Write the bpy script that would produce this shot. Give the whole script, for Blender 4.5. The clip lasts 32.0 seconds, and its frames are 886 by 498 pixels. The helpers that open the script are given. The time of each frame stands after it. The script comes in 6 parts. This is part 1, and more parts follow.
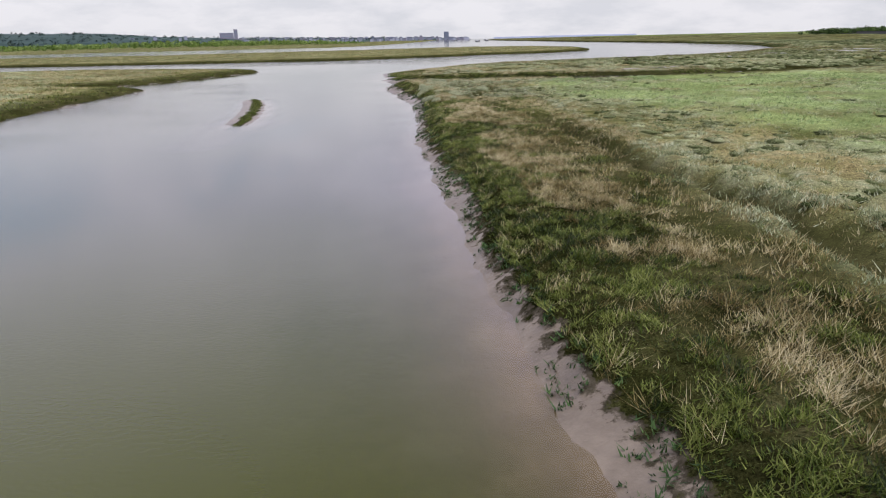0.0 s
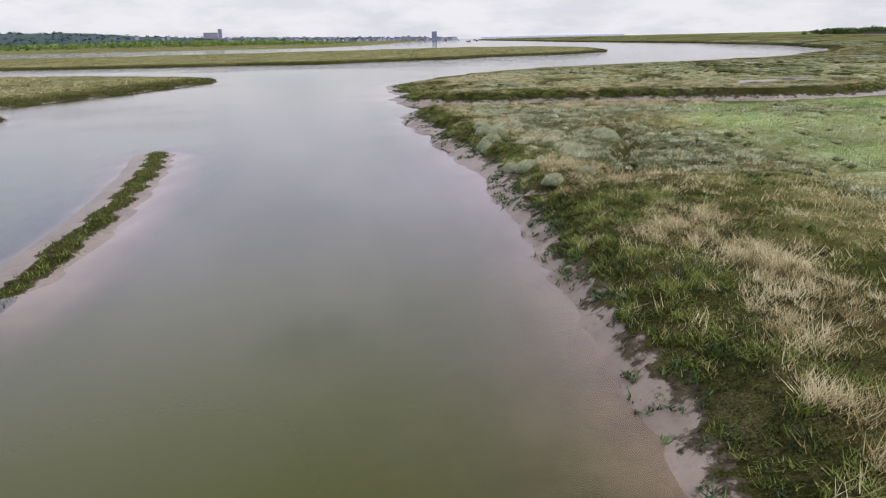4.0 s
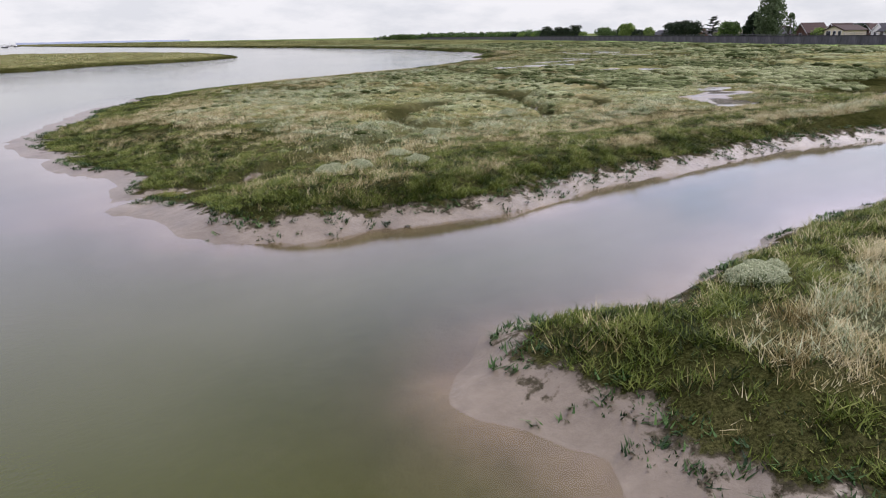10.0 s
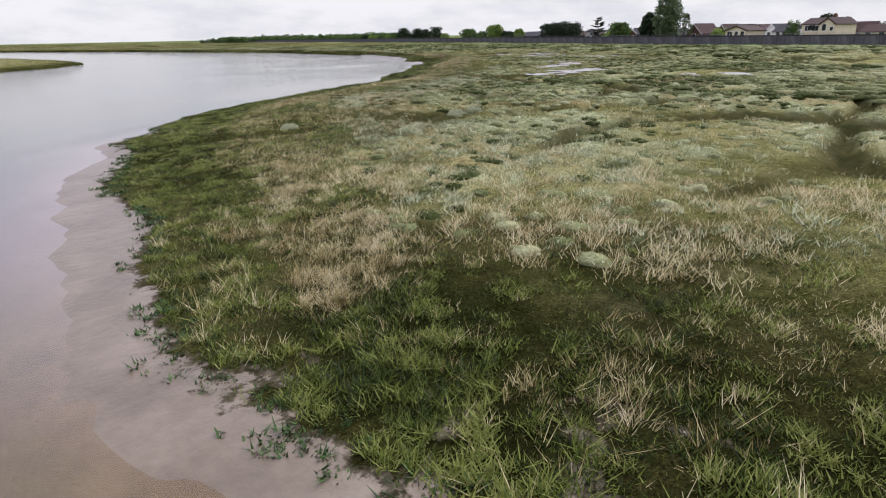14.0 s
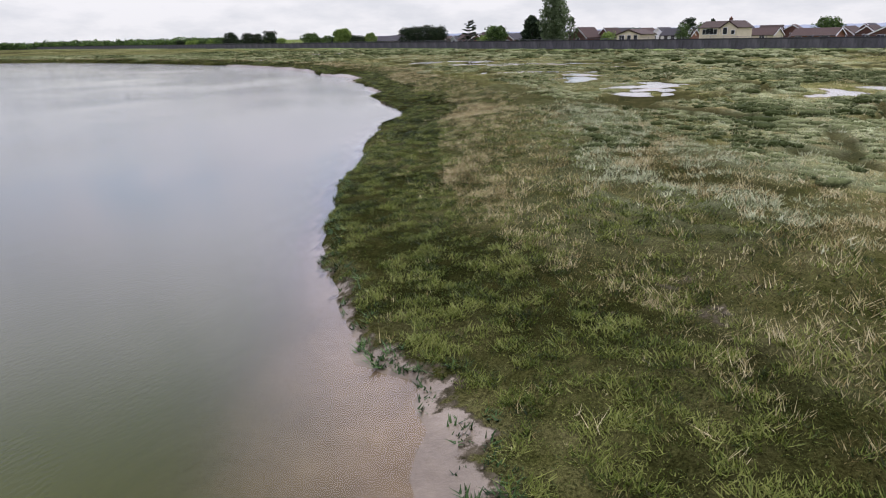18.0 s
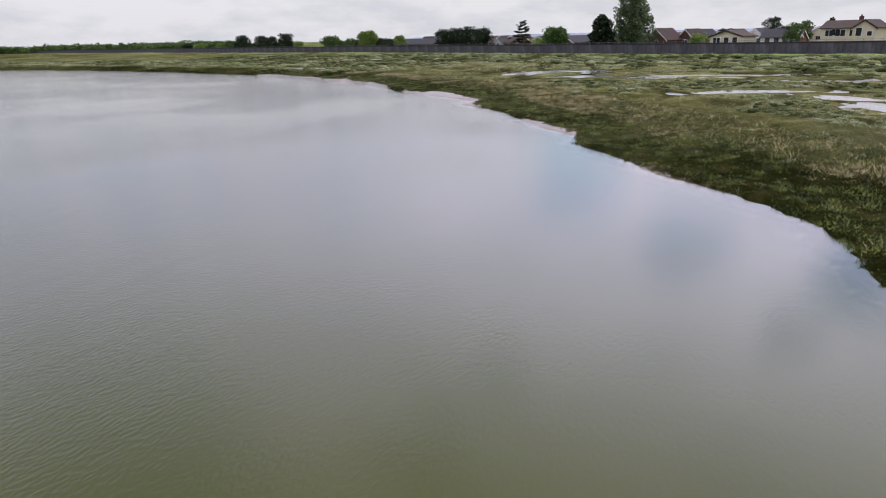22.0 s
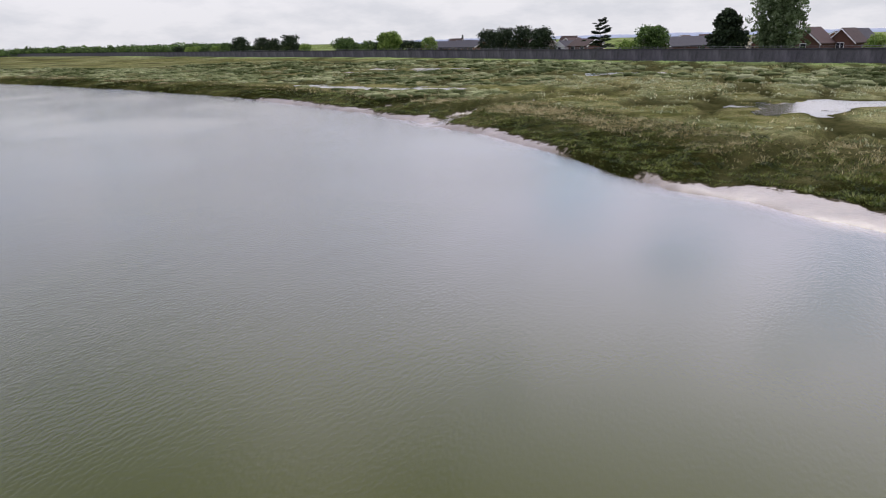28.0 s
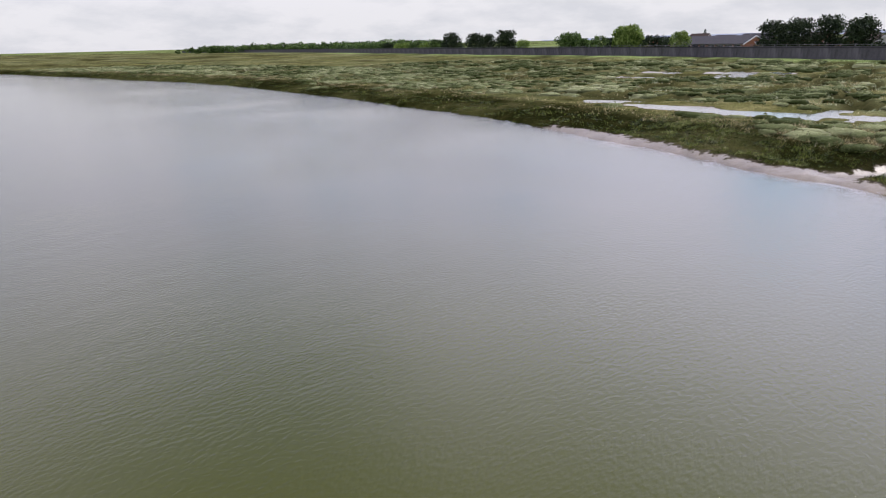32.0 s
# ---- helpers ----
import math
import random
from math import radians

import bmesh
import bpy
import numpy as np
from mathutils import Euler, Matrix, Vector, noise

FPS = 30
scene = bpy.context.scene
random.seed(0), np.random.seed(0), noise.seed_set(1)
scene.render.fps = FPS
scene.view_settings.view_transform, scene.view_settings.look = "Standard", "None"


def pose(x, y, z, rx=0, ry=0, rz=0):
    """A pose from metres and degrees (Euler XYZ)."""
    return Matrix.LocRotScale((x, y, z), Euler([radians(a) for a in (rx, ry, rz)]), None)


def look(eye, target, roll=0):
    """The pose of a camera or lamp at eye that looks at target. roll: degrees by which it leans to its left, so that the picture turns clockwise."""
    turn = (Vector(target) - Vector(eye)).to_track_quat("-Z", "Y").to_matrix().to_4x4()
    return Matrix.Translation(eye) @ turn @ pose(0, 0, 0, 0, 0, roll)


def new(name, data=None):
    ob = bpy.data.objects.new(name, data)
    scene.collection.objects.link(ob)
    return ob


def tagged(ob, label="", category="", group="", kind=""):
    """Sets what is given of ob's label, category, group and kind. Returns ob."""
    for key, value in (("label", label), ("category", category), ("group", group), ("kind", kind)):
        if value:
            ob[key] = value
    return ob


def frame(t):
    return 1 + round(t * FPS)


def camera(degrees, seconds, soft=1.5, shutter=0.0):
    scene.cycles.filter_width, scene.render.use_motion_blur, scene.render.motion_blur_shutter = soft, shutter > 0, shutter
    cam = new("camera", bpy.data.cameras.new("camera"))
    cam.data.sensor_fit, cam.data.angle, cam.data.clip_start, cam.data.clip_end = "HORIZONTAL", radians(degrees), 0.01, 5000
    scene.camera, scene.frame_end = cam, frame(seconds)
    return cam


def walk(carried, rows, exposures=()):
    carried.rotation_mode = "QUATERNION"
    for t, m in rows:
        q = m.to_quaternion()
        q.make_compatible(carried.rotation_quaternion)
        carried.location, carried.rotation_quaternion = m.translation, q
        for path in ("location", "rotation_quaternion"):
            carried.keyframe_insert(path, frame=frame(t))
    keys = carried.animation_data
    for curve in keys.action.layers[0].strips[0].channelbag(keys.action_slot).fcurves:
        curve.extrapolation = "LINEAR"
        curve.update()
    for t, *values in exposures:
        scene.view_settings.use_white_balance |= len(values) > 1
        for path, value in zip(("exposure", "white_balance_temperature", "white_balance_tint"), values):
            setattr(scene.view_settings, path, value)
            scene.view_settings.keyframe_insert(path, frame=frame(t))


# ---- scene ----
cam = camera(68.22, 32.0, soft=1.1)
PATH = [
    (0.0, pose(0.53, 4.67, 5.58, 72.17, 1.26, -0.08)),
    (0.5, pose(0.04, 8.82, 5.57, 72.19, 1.26, -0.09)),
    (1.0, pose(-0.50, 12.98, 5.56, 72.21, 1.26, -0.08)),
    (1.5, pose(-1.11, 17.13, 5.55, 72.22, 1.25, -0.06)),
    (2.0, pose(-1.79, 21.29, 5.54, 72.22, 1.25, -0.03)),
    (2.5, pose(-2.47, 25.42, 5.52, 72.21, 1.25, 0.01)),
    (3.0, pose(-3.10, 29.54, 5.50, 72.20, 1.25, 0.04)),
    (3.5, pose(-3.69, 33.62, 5.49, 72.18, 1.24, -0.05)),
    (5.5, pose(-5.26, 49.55, 5.50, 72.04, 1.15, -10.99)),
    (6.0, pose(-5.57, 53.25, 5.50, 72.04, 1.13, -14.84)),
    (6.5, pose(-6.12, 56.82, 5.49, 72.03, 1.11, -18.64)),
    (7.0, pose(-6.78, 60.21, 5.45, 72.01, 1.08, -22.74)),
    (7.5, pose(-7.50, 63.48, 5.39, 71.97, 1.06, -26.52)),
    (8.0, pose(-8.25, 66.69, 5.31, 71.94, 1.05, -29.88)),
    (8.5, pose(-9.07, 69.96, 5.22, 71.93, 1.03, -32.08)),
    (9.0, pose(-9.89, 73.35, 5.11, 71.93, 1.02, -33.64)),
    (9.5, pose(-10.67, 76.85, 5.01, 71.93, 1.01, -35.11)),
    (10.0, pose(-11.38, 80.42, 4.90, 71.93, 1.01, -36.46)),
    (10.5, pose(-12.04, 84.12, 4.81, 71.93, 1.00, -38.01)),
    (11.0, pose(-12.61, 87.90, 4.73, 71.93, 1.00, -39.69)),
    (11.5, pose(-13.06, 91.76, 4.67, 71.93, 1.00, -41.62)),
    (12.0, pose(-13.34, 95.74, 4.65, 71.93, 1.00, -43.43)),
    (12.5, pose(-13.41, 99.77, 4.65, 71.93, 1.00, -45.30)),
    (13.0, pose(-13.31, 103.88, 4.66, 71.92, 1.02, -47.26)),
    (13.5, pose(-12.98, 108.04, 4.69, 71.91, 1.04, -49.25)),
    (14.0, pose(-12.46, 112.20, 4.74, 71.89, 1.06, -51.43)),
    (14.5, pose(-11.76, 116.35, 4.80, 71.88, 1.09, -53.81)),
    (16.5, pose(-7.38, 131.98, 5.05, 71.90, 1.20, -63.30)),
    (17.0, pose(-5.91, 135.54, 5.10, 71.91, 1.21, -65.94)),
    (17.5, pose(-4.39, 139.09, 5.13, 71.92, 1.22, -67.56)),
    (18.0, pose(-2.63, 142.74, 5.16, 71.93, 1.22, -67.69)),
    (18.5, pose(-0.73, 146.46, 5.20, 71.96, 1.23, -67.57)),
    (19.0, pose(1.31, 150.06, 5.23, 71.99, 1.24, -67.53)),
    (19.5, pose(3.53, 153.44, 5.26, 72.02, 1.25, -67.56)),
    (20.0, pose(5.95, 156.52, 5.29, 72.04, 1.27, -67.59)),
    (20.5, pose(8.58, 159.28, 5.32, 72.07, 1.28, -67.58)),
    (21.0, pose(11.42, 161.71, 5.35, 72.09, 1.29, -67.55)),
    (21.5, pose(14.45, 163.84, 5.39, 72.12, 1.30, -67.56)),
    (22.0, pose(17.63, 165.76, 5.43, 72.15, 1.31, -67.56)),
    (22.5, pose(20.92, 167.60, 5.47, 72.19, 1.31, -67.55)),
    (23.0, pose(24.26, 169.59, 5.50, 72.22, 1.31, -67.59)),
    (23.5, pose(27.57, 171.83, 5.53, 72.25, 1.32, -67.58)),
    (24.0, pose(30.83, 174.30, 5.55, 72.26, 1.32, -67.51)),
    (24.5, pose(34.03, 176.89, 5.57, 72.28, 1.32, -67.41)),
    (25.0, pose(37.20, 179.45, 5.58, 72.29, 1.32, -67.37)),
    (25.5, pose(40.32, 181.97, 5.60, 72.31, 1.31, -67.40)),
    (27.5, pose(52.37, 192.30, 5.64, 72.34, 1.25, -67.61)),
    (28.0, pose(55.40, 194.99, 5.64, 72.35, 1.25, -67.61)),
    (28.5, pose(58.42, 197.75, 5.64, 72.37, 1.25, -67.02)),
    (29.0, pose(61.39, 200.61, 5.63, 72.39, 1.26, -65.26)),
    (29.5, pose(64.27, 203.58, 5.62, 72.42, 1.27, -62.96)),
    (30.0, pose(67.03, 206.66, 5.60, 72.45, 1.27, -60.71)),
    (30.5, pose(69.65, 209.88, 5.58, 72.48, 1.27, -58.62)),
    (31.0, pose(72.17, 213.17, 5.54, 72.49, 1.27, -56.52)),
    (31.5, pose(74.59, 216.51, 5.50, 72.49, 1.27, -53.97)),
    (32.0, pose(76.97, 219.87, 5.46, 72.48, 1.27, -51.59)),
]
walk(cam, PATH, exposures=[(0.0, -0.02), (4.0, 0.02), (7.0, 0.09), (14.0, 0.09), (18.0, 0.09), (19.5, -0.03), (21.0, -0.10), (25.0, -0.08), (28.0, -0.03), (32.0, -0.03)])

# ---------------------------------------------------------------- sky and sun
SUN_ELEV, SUN_AZ = radians(50), radians(95)      # azimuth clockwise from +y
world = bpy.data.worlds.new("overcast_sky")
scene.world = world
world.use_nodes = True
wn, wl = world.node_tree.nodes, world.node_tree.links
wn.clear()


def wnode(kind, **props):
    n = wn.new(kind)
    for k, v in props.items():
        if k in n.inputs:
            n.inputs[k].default_value = v
    return n


sky = wn.new("ShaderNodeTexSky")
sky.sky_type, sky.sun_disc = "NISHITA", False
sky.sun_elevation, sky.sun_rotation = SUN_ELEV, SUN_AZ
coord = wn.new("ShaderNodeTexCoord")
sep = wn.new("ShaderNodeSeparateXYZ")
wl.new(coord.outputs["Generated"], sep.inputs[0])
# project the view direction on a flat cloud deck
up = wn.new("ShaderNodeMath"); up.operation = "MAXIMUM"; up.inputs[1].default_value = 0.0
wl.new(sep.outputs["Z"], up.inputs[0])
lift = wn.new("ShaderNodeMath"); lift.operation = "ADD"; lift.inputs[1].default_value = 0.30
wl.new(up.outputs[0], lift.inputs[0])
deck = wn.new("ShaderNodeVectorMath"); deck.operation = "DIVIDE"
comb = wn.new("ShaderNodeCombineXYZ")
for i in range(3):
    wl.new(lift.outputs[0], comb.inputs[i])
wl.new(coord.outputs["Generated"], deck.inputs[0])
wl.new(comb.outputs[0], deck.inputs[1])
flat = wn.new("ShaderNodeMapping"); flat.inputs["Scale"].default_value = (1, 1, 0.15)
wl.new(deck.outputs[0], flat.inputs["Vector"])
big = wnode("ShaderNodeTexNoise", Scale=0.9, Detail=7.0, Roughness=0.55)
small = wnode("ShaderNodeTexNoise", Scale=2.6, Detail=6.0, Roughness=0.6)
for n in (big, small):
    wl.new(flat.outputs[0], n.inputs["Vector"])
shade = wn.new("ShaderNodeValToRGB")               # light and heavier parts of the cloud
shade.color_ramp.elements[0].position, shade.color_ramp.elements[1].position = 0.36, 0.58
shade.color_ramp.elements[0].color = (0.76, 0.768, 0.83, 1)
shade.color_ramp.elements[1].color = (0.91, 0.90, 0.95, 1)
wl.new(small.outputs["Fac"], shade.inputs[0])
cover = wn.new("ShaderNodeValToRGB")               # small gaps with open sky
cover.color_ramp.elements[0].position, cover.color_ramp.elements[1].position = 0.33, 0.44
wl.new(big.outputs["Fac"], cover.inputs[0])
dome = wn.new("ShaderNodeMath"); dome.operation = "MULTIPLY_ADD"   # overcast: the zenith is brighter
dome.inputs[1].default_value, dome.inputs[2].default_value = 0.75, 0.90
wl.new(up.outputs[0], dome.inputs[0])
# thin cloud glows round the hidden sun
sdir = wn.new("ShaderNodeVectorMath"); sdir.operation = "DOT_PRODUCT"
sdir.inputs[1].default_value = (math.sin(SUN_AZ) * math.cos(SUN_ELEV), math.cos(SUN_AZ) * math.cos(SUN_ELEV), math.sin(SUN_ELEV))
wl.new(coord.outputs["Generated"], sdir.inputs[0])
pos = wn.new("ShaderNodeMath"); pos.operation = "MAXIMUM"; pos.inputs[1].default_value = 0.0
wl.new(sdir.outputs["Value"], pos.inputs[0])
powr = wn.new("ShaderNodeMath"); powr.operation = "POWER"; powr.inputs[1].default_value = 4.0
wl.new(pos.outputs[0], powr.inputs[0])
glow = wn.new("ShaderNodeMath"); glow.operation = "MULTIPLY_ADD"; glow.inputs[1].default_value = 2.3

cloud = wn.new("ShaderNodeVectorMath"); cloud.operation = "SCALE"
# higher up the deck is thinner and bluer than the white haze on the horizon
thin = wn.new("ShaderNodeMapRange")
thin.inputs["From Min"].default_value, thin.inputs["From Max"].default_value = 0.05, 0.22
wl.new(up.outputs[0], thin.inputs[0])
haze = wn.new("ShaderNodeMath"); haze.operation = "MULTIPLY"     # the glow is lost in the haze low down
wl.new(powr.outputs[0], haze.inputs[0]); wl.new(thin.outputs[0], haze.inputs[1])
wl.new(haze.outputs[0], glow.inputs[0]); wl.new(dome.outputs[0], glow.inputs[2])
cool = wn.new("ShaderNodeMix"); cool.data_type = "RGBA"
cool.inputs["A"].default_value, cool.inputs["B"].default_value = (1, 1, 1, 1), (0.975, 0.95, 1.17, 1)
wl.new(thin.outputs[0], cool.inputs["Factor"])
cooled = wn.new("ShaderNodeVectorMath"); cooled.operation = "MULTIPLY"
wl.new(shade.outputs[0], cooled.inputs[0]); wl.new(cool.outputs["Result"], cooled.inputs[1])
wl.new(cooled.outputs[0], cloud.inputs[0])
wl.new(glow.outputs[0], cloud.inputs["Scale"])
blue = wn.new("ShaderNodeVectorMath"); blue.operation = "MULTIPLY"; blue.inputs[1].default_value = (0.118, 0.140, 0.165)
wl.new(sky.outputs[0], blue.inputs[0])
low_sky = wn.new("ShaderNodeMapRange")              # towards the horizon the gaps close
low_sky.inputs["From Min"].default_value, low_sky.inputs["From Max"].default_value = 0.10, 0.30
low_sky.inputs["To Min"].default_value, low_sky.inputs["To Max"].default_value = 1.0, 0.0
wl.new(up.outputs[0], low_sky.inputs[0])
full = wn.new("ShaderNodeMath"); full.operation = "MAXIMUM"
wl.new(cover.outputs[0], full.inputs[0]); wl.new(low_sky.outputs[0], full.inputs[1])
# ragged gaps in the deck over the houses, where open sky shows and the river mirrors it
bend = wn.new("ShaderNodeVectorMath"); bend.operation = "MULTIPLY_ADD"
bend.inputs[1].default_value = (0.26, 0.26, 0.16)
torn_edge = wnode("ShaderNodeTexNoise", Scale=4.5, Detail=6.0, Roughness=0.6)
wl.new(coord.outputs["Generated"], torn_edge.inputs["Vector"])
wl.new(torn_edge.outputs["Color"], bend.inputs[0]); wl.new(coord.outputs["Generated"], bend.inputs[2])
whole = full.outputs[0]
# the last, wide gap is added out of view to darken the river's reflection
for az_, el_, wide_, open_ in ((78, 10, 6.5, 0.75), (88, 17, 5.0, 0.6), (103, 18, 5.5, 0.75), (98, 23, 4.0, 0.5), (32, 36, 20, 0.65)):
    az_, el_ = radians(az_), radians(el_)
    gap_at = Vector((math.sin(az_) * math.cos(el_), math.cos(az_) * math.cos(el_), math.sin(el_))) + Vector((0.13, 0.13, 0.08))
    far_off = wn.new("ShaderNodeVectorMath"); far_off.operation = "DISTANCE"; far_off.inputs[1].default_value = gap_at
    wl.new(bend.outputs[0], far_off.inputs[0])
    rim = wn.new("ShaderNodeMapRange"); rim.interpolation_type = "SMOOTHSTEP"
    rim.inputs["From Min"].default_value, rim.inputs["From Max"].default_value = 0.2 * radians(wide_), radians(wide_)
    rim.inputs["To Min"].default_value, rim.inputs["To Max"].default_value = 1.0 - open_, 1.0
    wl.new(far_off.outputs["Value"], rim.inputs[0])
    less = wn.new("ShaderNodeMath"); less.operation = "MULTIPLY"
    wl.new(whole, less.inputs[0]); wl.new(rim.outputs[0], less.inputs[1])
    whole = less.outputs[0]
mix = wn.new("ShaderNodeMix"); mix.data_type = "RGBA"
wl.new(whole, mix.inputs["Factor"])
wl.new(blue.outputs[0], mix.inputs["A"])
wl.new(cloud.outputs[0], mix.inputs["B"])
bg = wn.new("ShaderNodeBackground"); bg.inputs["Strength"].default_value = 1.0
wl.new(mix.outputs["Result"], bg.inputs["Color"])
wout = wn.new("ShaderNodeOutputWorld")
wl.new(bg.outputs[0], wout.inputs[0])

sun_data = bpy.data.lights.new("sun", "SUN")
sun_data.energy, sun_data.angle, sun_data.color = 2.1, radians(8), (1.0, 0.96, 0.90)
sun = new("sun", sun_data)
sun.matrix_world = look((math.sin(SUN_AZ) * math.cos(SUN_ELEV) * 60, math.cos(SUN_AZ) * math.cos(SUN_ELEV) * 60, math.sin(SUN_ELEV) * 60), (0, 0, 0))

# ---------------------------------------------------------------- materials
def mat(name, ramp, scale=3.0, rough=0.8, bump=0.0, bump_scale=30.0, metal=0.0, attr="", attr_mix=0.5, fine=0.0, detail=5.0, translucent=0.0, spec=0.1, stretch=(1, 1, 1)):
    """A surface whose colour runs through ramp by noise at scale, finer noise and, where given, a mesh attribute."""
    m = bpy.data.materials.new(name)
    m.use_nodes = True
    n, l = m.node_tree.nodes, m.node_tree.links
    b = n["Principled BSDF"]
    b.inputs["Roughness"].default_value, b.inputs["Metallic"].default_value = rough, metal
    b.inputs["Specular IOR Level"].default_value = spec
    geo = n.new("ShaderNodeTexCoord")
    mp = n.new("ShaderNodeMapping"); mp.inputs["Scale"].default_value = stretch
    l.new(geo.outputs["Object"], mp.inputs["Vector"])
    t = n.new("ShaderNodeTexNoise")
    t.inputs["Scale"].default_value, t.inputs["Detail"].default_value, t.inputs["Roughness"].default_value = scale, detail, 0.6
    l.new(mp.outputs[0], t.inputs["Vector"])
    fac = t.outputs["Fac"]
    if attr:
        a = n.new("ShaderNodeAttribute"); a.attribute_name = attr
        mx = n.new("ShaderNodeMix"); mx.inputs["Factor"].default_value = attr_mix
        l.new(fac, mx.inputs["A"]); l.new(a.outputs["Fac"], mx.inputs["B"])
        fac = mx.outputs["Result"]
    if fine:
        t2 = n.new("ShaderNodeTexNoise")
        t2.inputs["Scale"].default_value, t2.inputs["Detail"].default_value = scale * 9, 3
        l.new(mp.outputs[0], t2.inputs["Vector"])
        mx = n.new("ShaderNodeMix"); mx.inputs["Factor"].default_value = fine
        l.new(fac, mx.inputs["A"]); l.new(t2.outputs["Fac"], mx.inputs["B"])
        fac = mx.outputs["Result"]
    r = n.new("ShaderNodeValToRGB")
    e = r.color_ramp.elements
    while len(e) < len(ramp):
        e.new(0.5)
    for i, c in enumerate(ramp):
        e[i].position = 0.25 + 0.5 * i / max(1, len(ramp) - 1)
        e[i].color = (*c, 1)
    l.new(fac, r.inputs[0])
    l.new(r.outputs[0], b.inputs["Base Color"])
    if bump:
        t3 = n.new("ShaderNodeTexNoise"); t3.inputs["Scale"].default_value, t3.inputs["Detail"].default_value = bump_scale, 4
        l.new(mp.outputs[0], t3.inputs["Vector"])
        bp = n.new("ShaderNodeBump"); bp.inputs["Strength"].default_value, bp.inputs["Distance"].default_value = bump, 0.05
        l.new(t3.outputs["Fac"], bp.inputs["Height"]); l.new(bp.outputs[0], b.inputs["Normal"])
    if translucent:
        tr = n.new("ShaderNodeBsdfTranslucent"); l.new(r.outputs[0], tr.inputs["Color"])
        ms = n.new("ShaderNodeMixShader"); ms.inputs[0].default_value = translucent
        l.new(b.outputs[0], ms.inputs[1]); l.new(tr.outputs[0], ms.inputs[2])
        l.new(ms.outputs[0], n["Material Output"].inputs[0])
    return m


M_CORD = mat("cordgrass_green", [(0.011, 0.020, 0.003), (0.046, 0.068, 0.008), (0.102, 0.132, 0.020), (0.180, 0.198, 0.050)], 0.9, 0.5, attr="tint", attr_mix=0.85, translucent=0.2)
M_STRAW = mat("dead_grass_straw", [(0.105, 0.080, 0.024), (0.262, 0.212, 0.088), (0.425, 0.370, 0.196), (0.53, 0.47, 0.28)], 0.9, 0.75, attr="tint", attr_mix=0.85, translucent=0.15)
M_PURS = mat("purslane_grey_green", [(0.066, 0.086, 0.036), (0.175, 0.205, 0.102), (0.300, 0.330, 0.190), (0.43, 0.455, 0.29)], 0.6, 0.85, spec=0.03, attr="tint", attr_mix=0.8, translucent=0.15)
M_CUSHION = mat("purslane_cushion", [(0.034, 0.046, 0.012), (0.126, 0.146, 0.058), (0.246, 0.264, 0.128), (0.37, 0.380, 0.22)], 13.0, 0.85, bump=1.0, bump_scale=18.0, spec=0.03, attr="tint", attr_mix=0.55, detail=7.0, translucent=0.12)
M_MEADOW = mat("meadow_grass_bright", [(0.125, 0.190, 0.060), (0.215, 0.300, 0.110), (0.305, 0.390, 0.170), (0.38, 0.44, 0.23)], 0.4, 0.6, attr="tint", attr_mix=0.55, translucent=0.3)
M_WEED = mat("wet_weed_dark", [(0.010, 0.022, 0.006), (0.026, 0.058, 0.012), (0.060, 0.110, 0.026)], 0.8, 0.6, attr="tint", attr_mix=0.6, spec=0.15)
M_CONC = mat("sea_wall_concrete", [(0.040, 0.039, 0.041), (0.085, 0.083, 0.087), (0.150, 0.148, 0.152)], 1.1, 0.9, bump=0.3, fine=0.3, stretch=(1, 1, 0.25))
M_COPE = mat("coping_dark", [(0.030, 0.030, 0.032), (0.062, 0.061, 0.064)], 1.0, 0.9)
M_STEEL = mat("galvanised_post", [(0.16, 0.16, 0.165), (0.24, 0.24, 0.25)], 3.0, 0.6, metal=0.3)
M_BRICK = mat("red_brick", [(0.080, 0.044, 0.034), (0.132, 0.072, 0.054)], 2.0, 0.9, fine=0.4)
M_ORANGE = mat("orange_brick", [(0.17, 0.080, 0.045), (0.26, 0.125, 0.072)], 2.0, 0.9, fine=0.4)
M_CREAM = mat("cream_render", [(0.50, 0.44, 0.30), (0.62, 0.55, 0.40)], 0.8, 0.85, fine=0.2)
M_WHITE = mat("white_paint", [(0.68, 0.68, 0.68), (0.80, 0.80, 0.79)], 1.0, 0.7)
M_ROOFBR = mat("brown_roof_tile", [(0.034, 0.024, 0.020), (0.070, 0.050, 0.040)], 2.0, 0.85, fine=0.5)
M_ROOFGR = mat("grey_roof_tile", [(0.028, 0.027, 0.029), (0.058, 0.056, 0.059)], 2.0, 0.85, fine=0.5)
M_ROOFRED = mat("red_roof_tile", [(0.042, 0.028, 0.024), (0.072, 0.046, 0.038)], 2.0, 0.85, fine=0.5)
M_GLASS = bpy.data.materials.new("dark_window_glass"); M_GLASS.use_nodes = True
_g = M_GLASS.node_tree.nodes["Principled BSDF"]
_g.inputs["Base Color"].default_value, _g.inputs["Roughness"].default_value = (0.02, 0.022, 0.026, 1), 0.06
M_BARK = mat("bark", [(0.05, 0.04, 0.03), (0.10, 0.085, 0.065)], 6.0, 0.95, bump=0.4)
M_LEAF = mat("leaf_mid_green", [(0.030, 0.055, 0.014), (0.065, 0.11, 0.028), (0.11, 0.17, 0.045)], 0.5, 0.6, attr="tint", attr_mix=0.7, translucent=0.25)
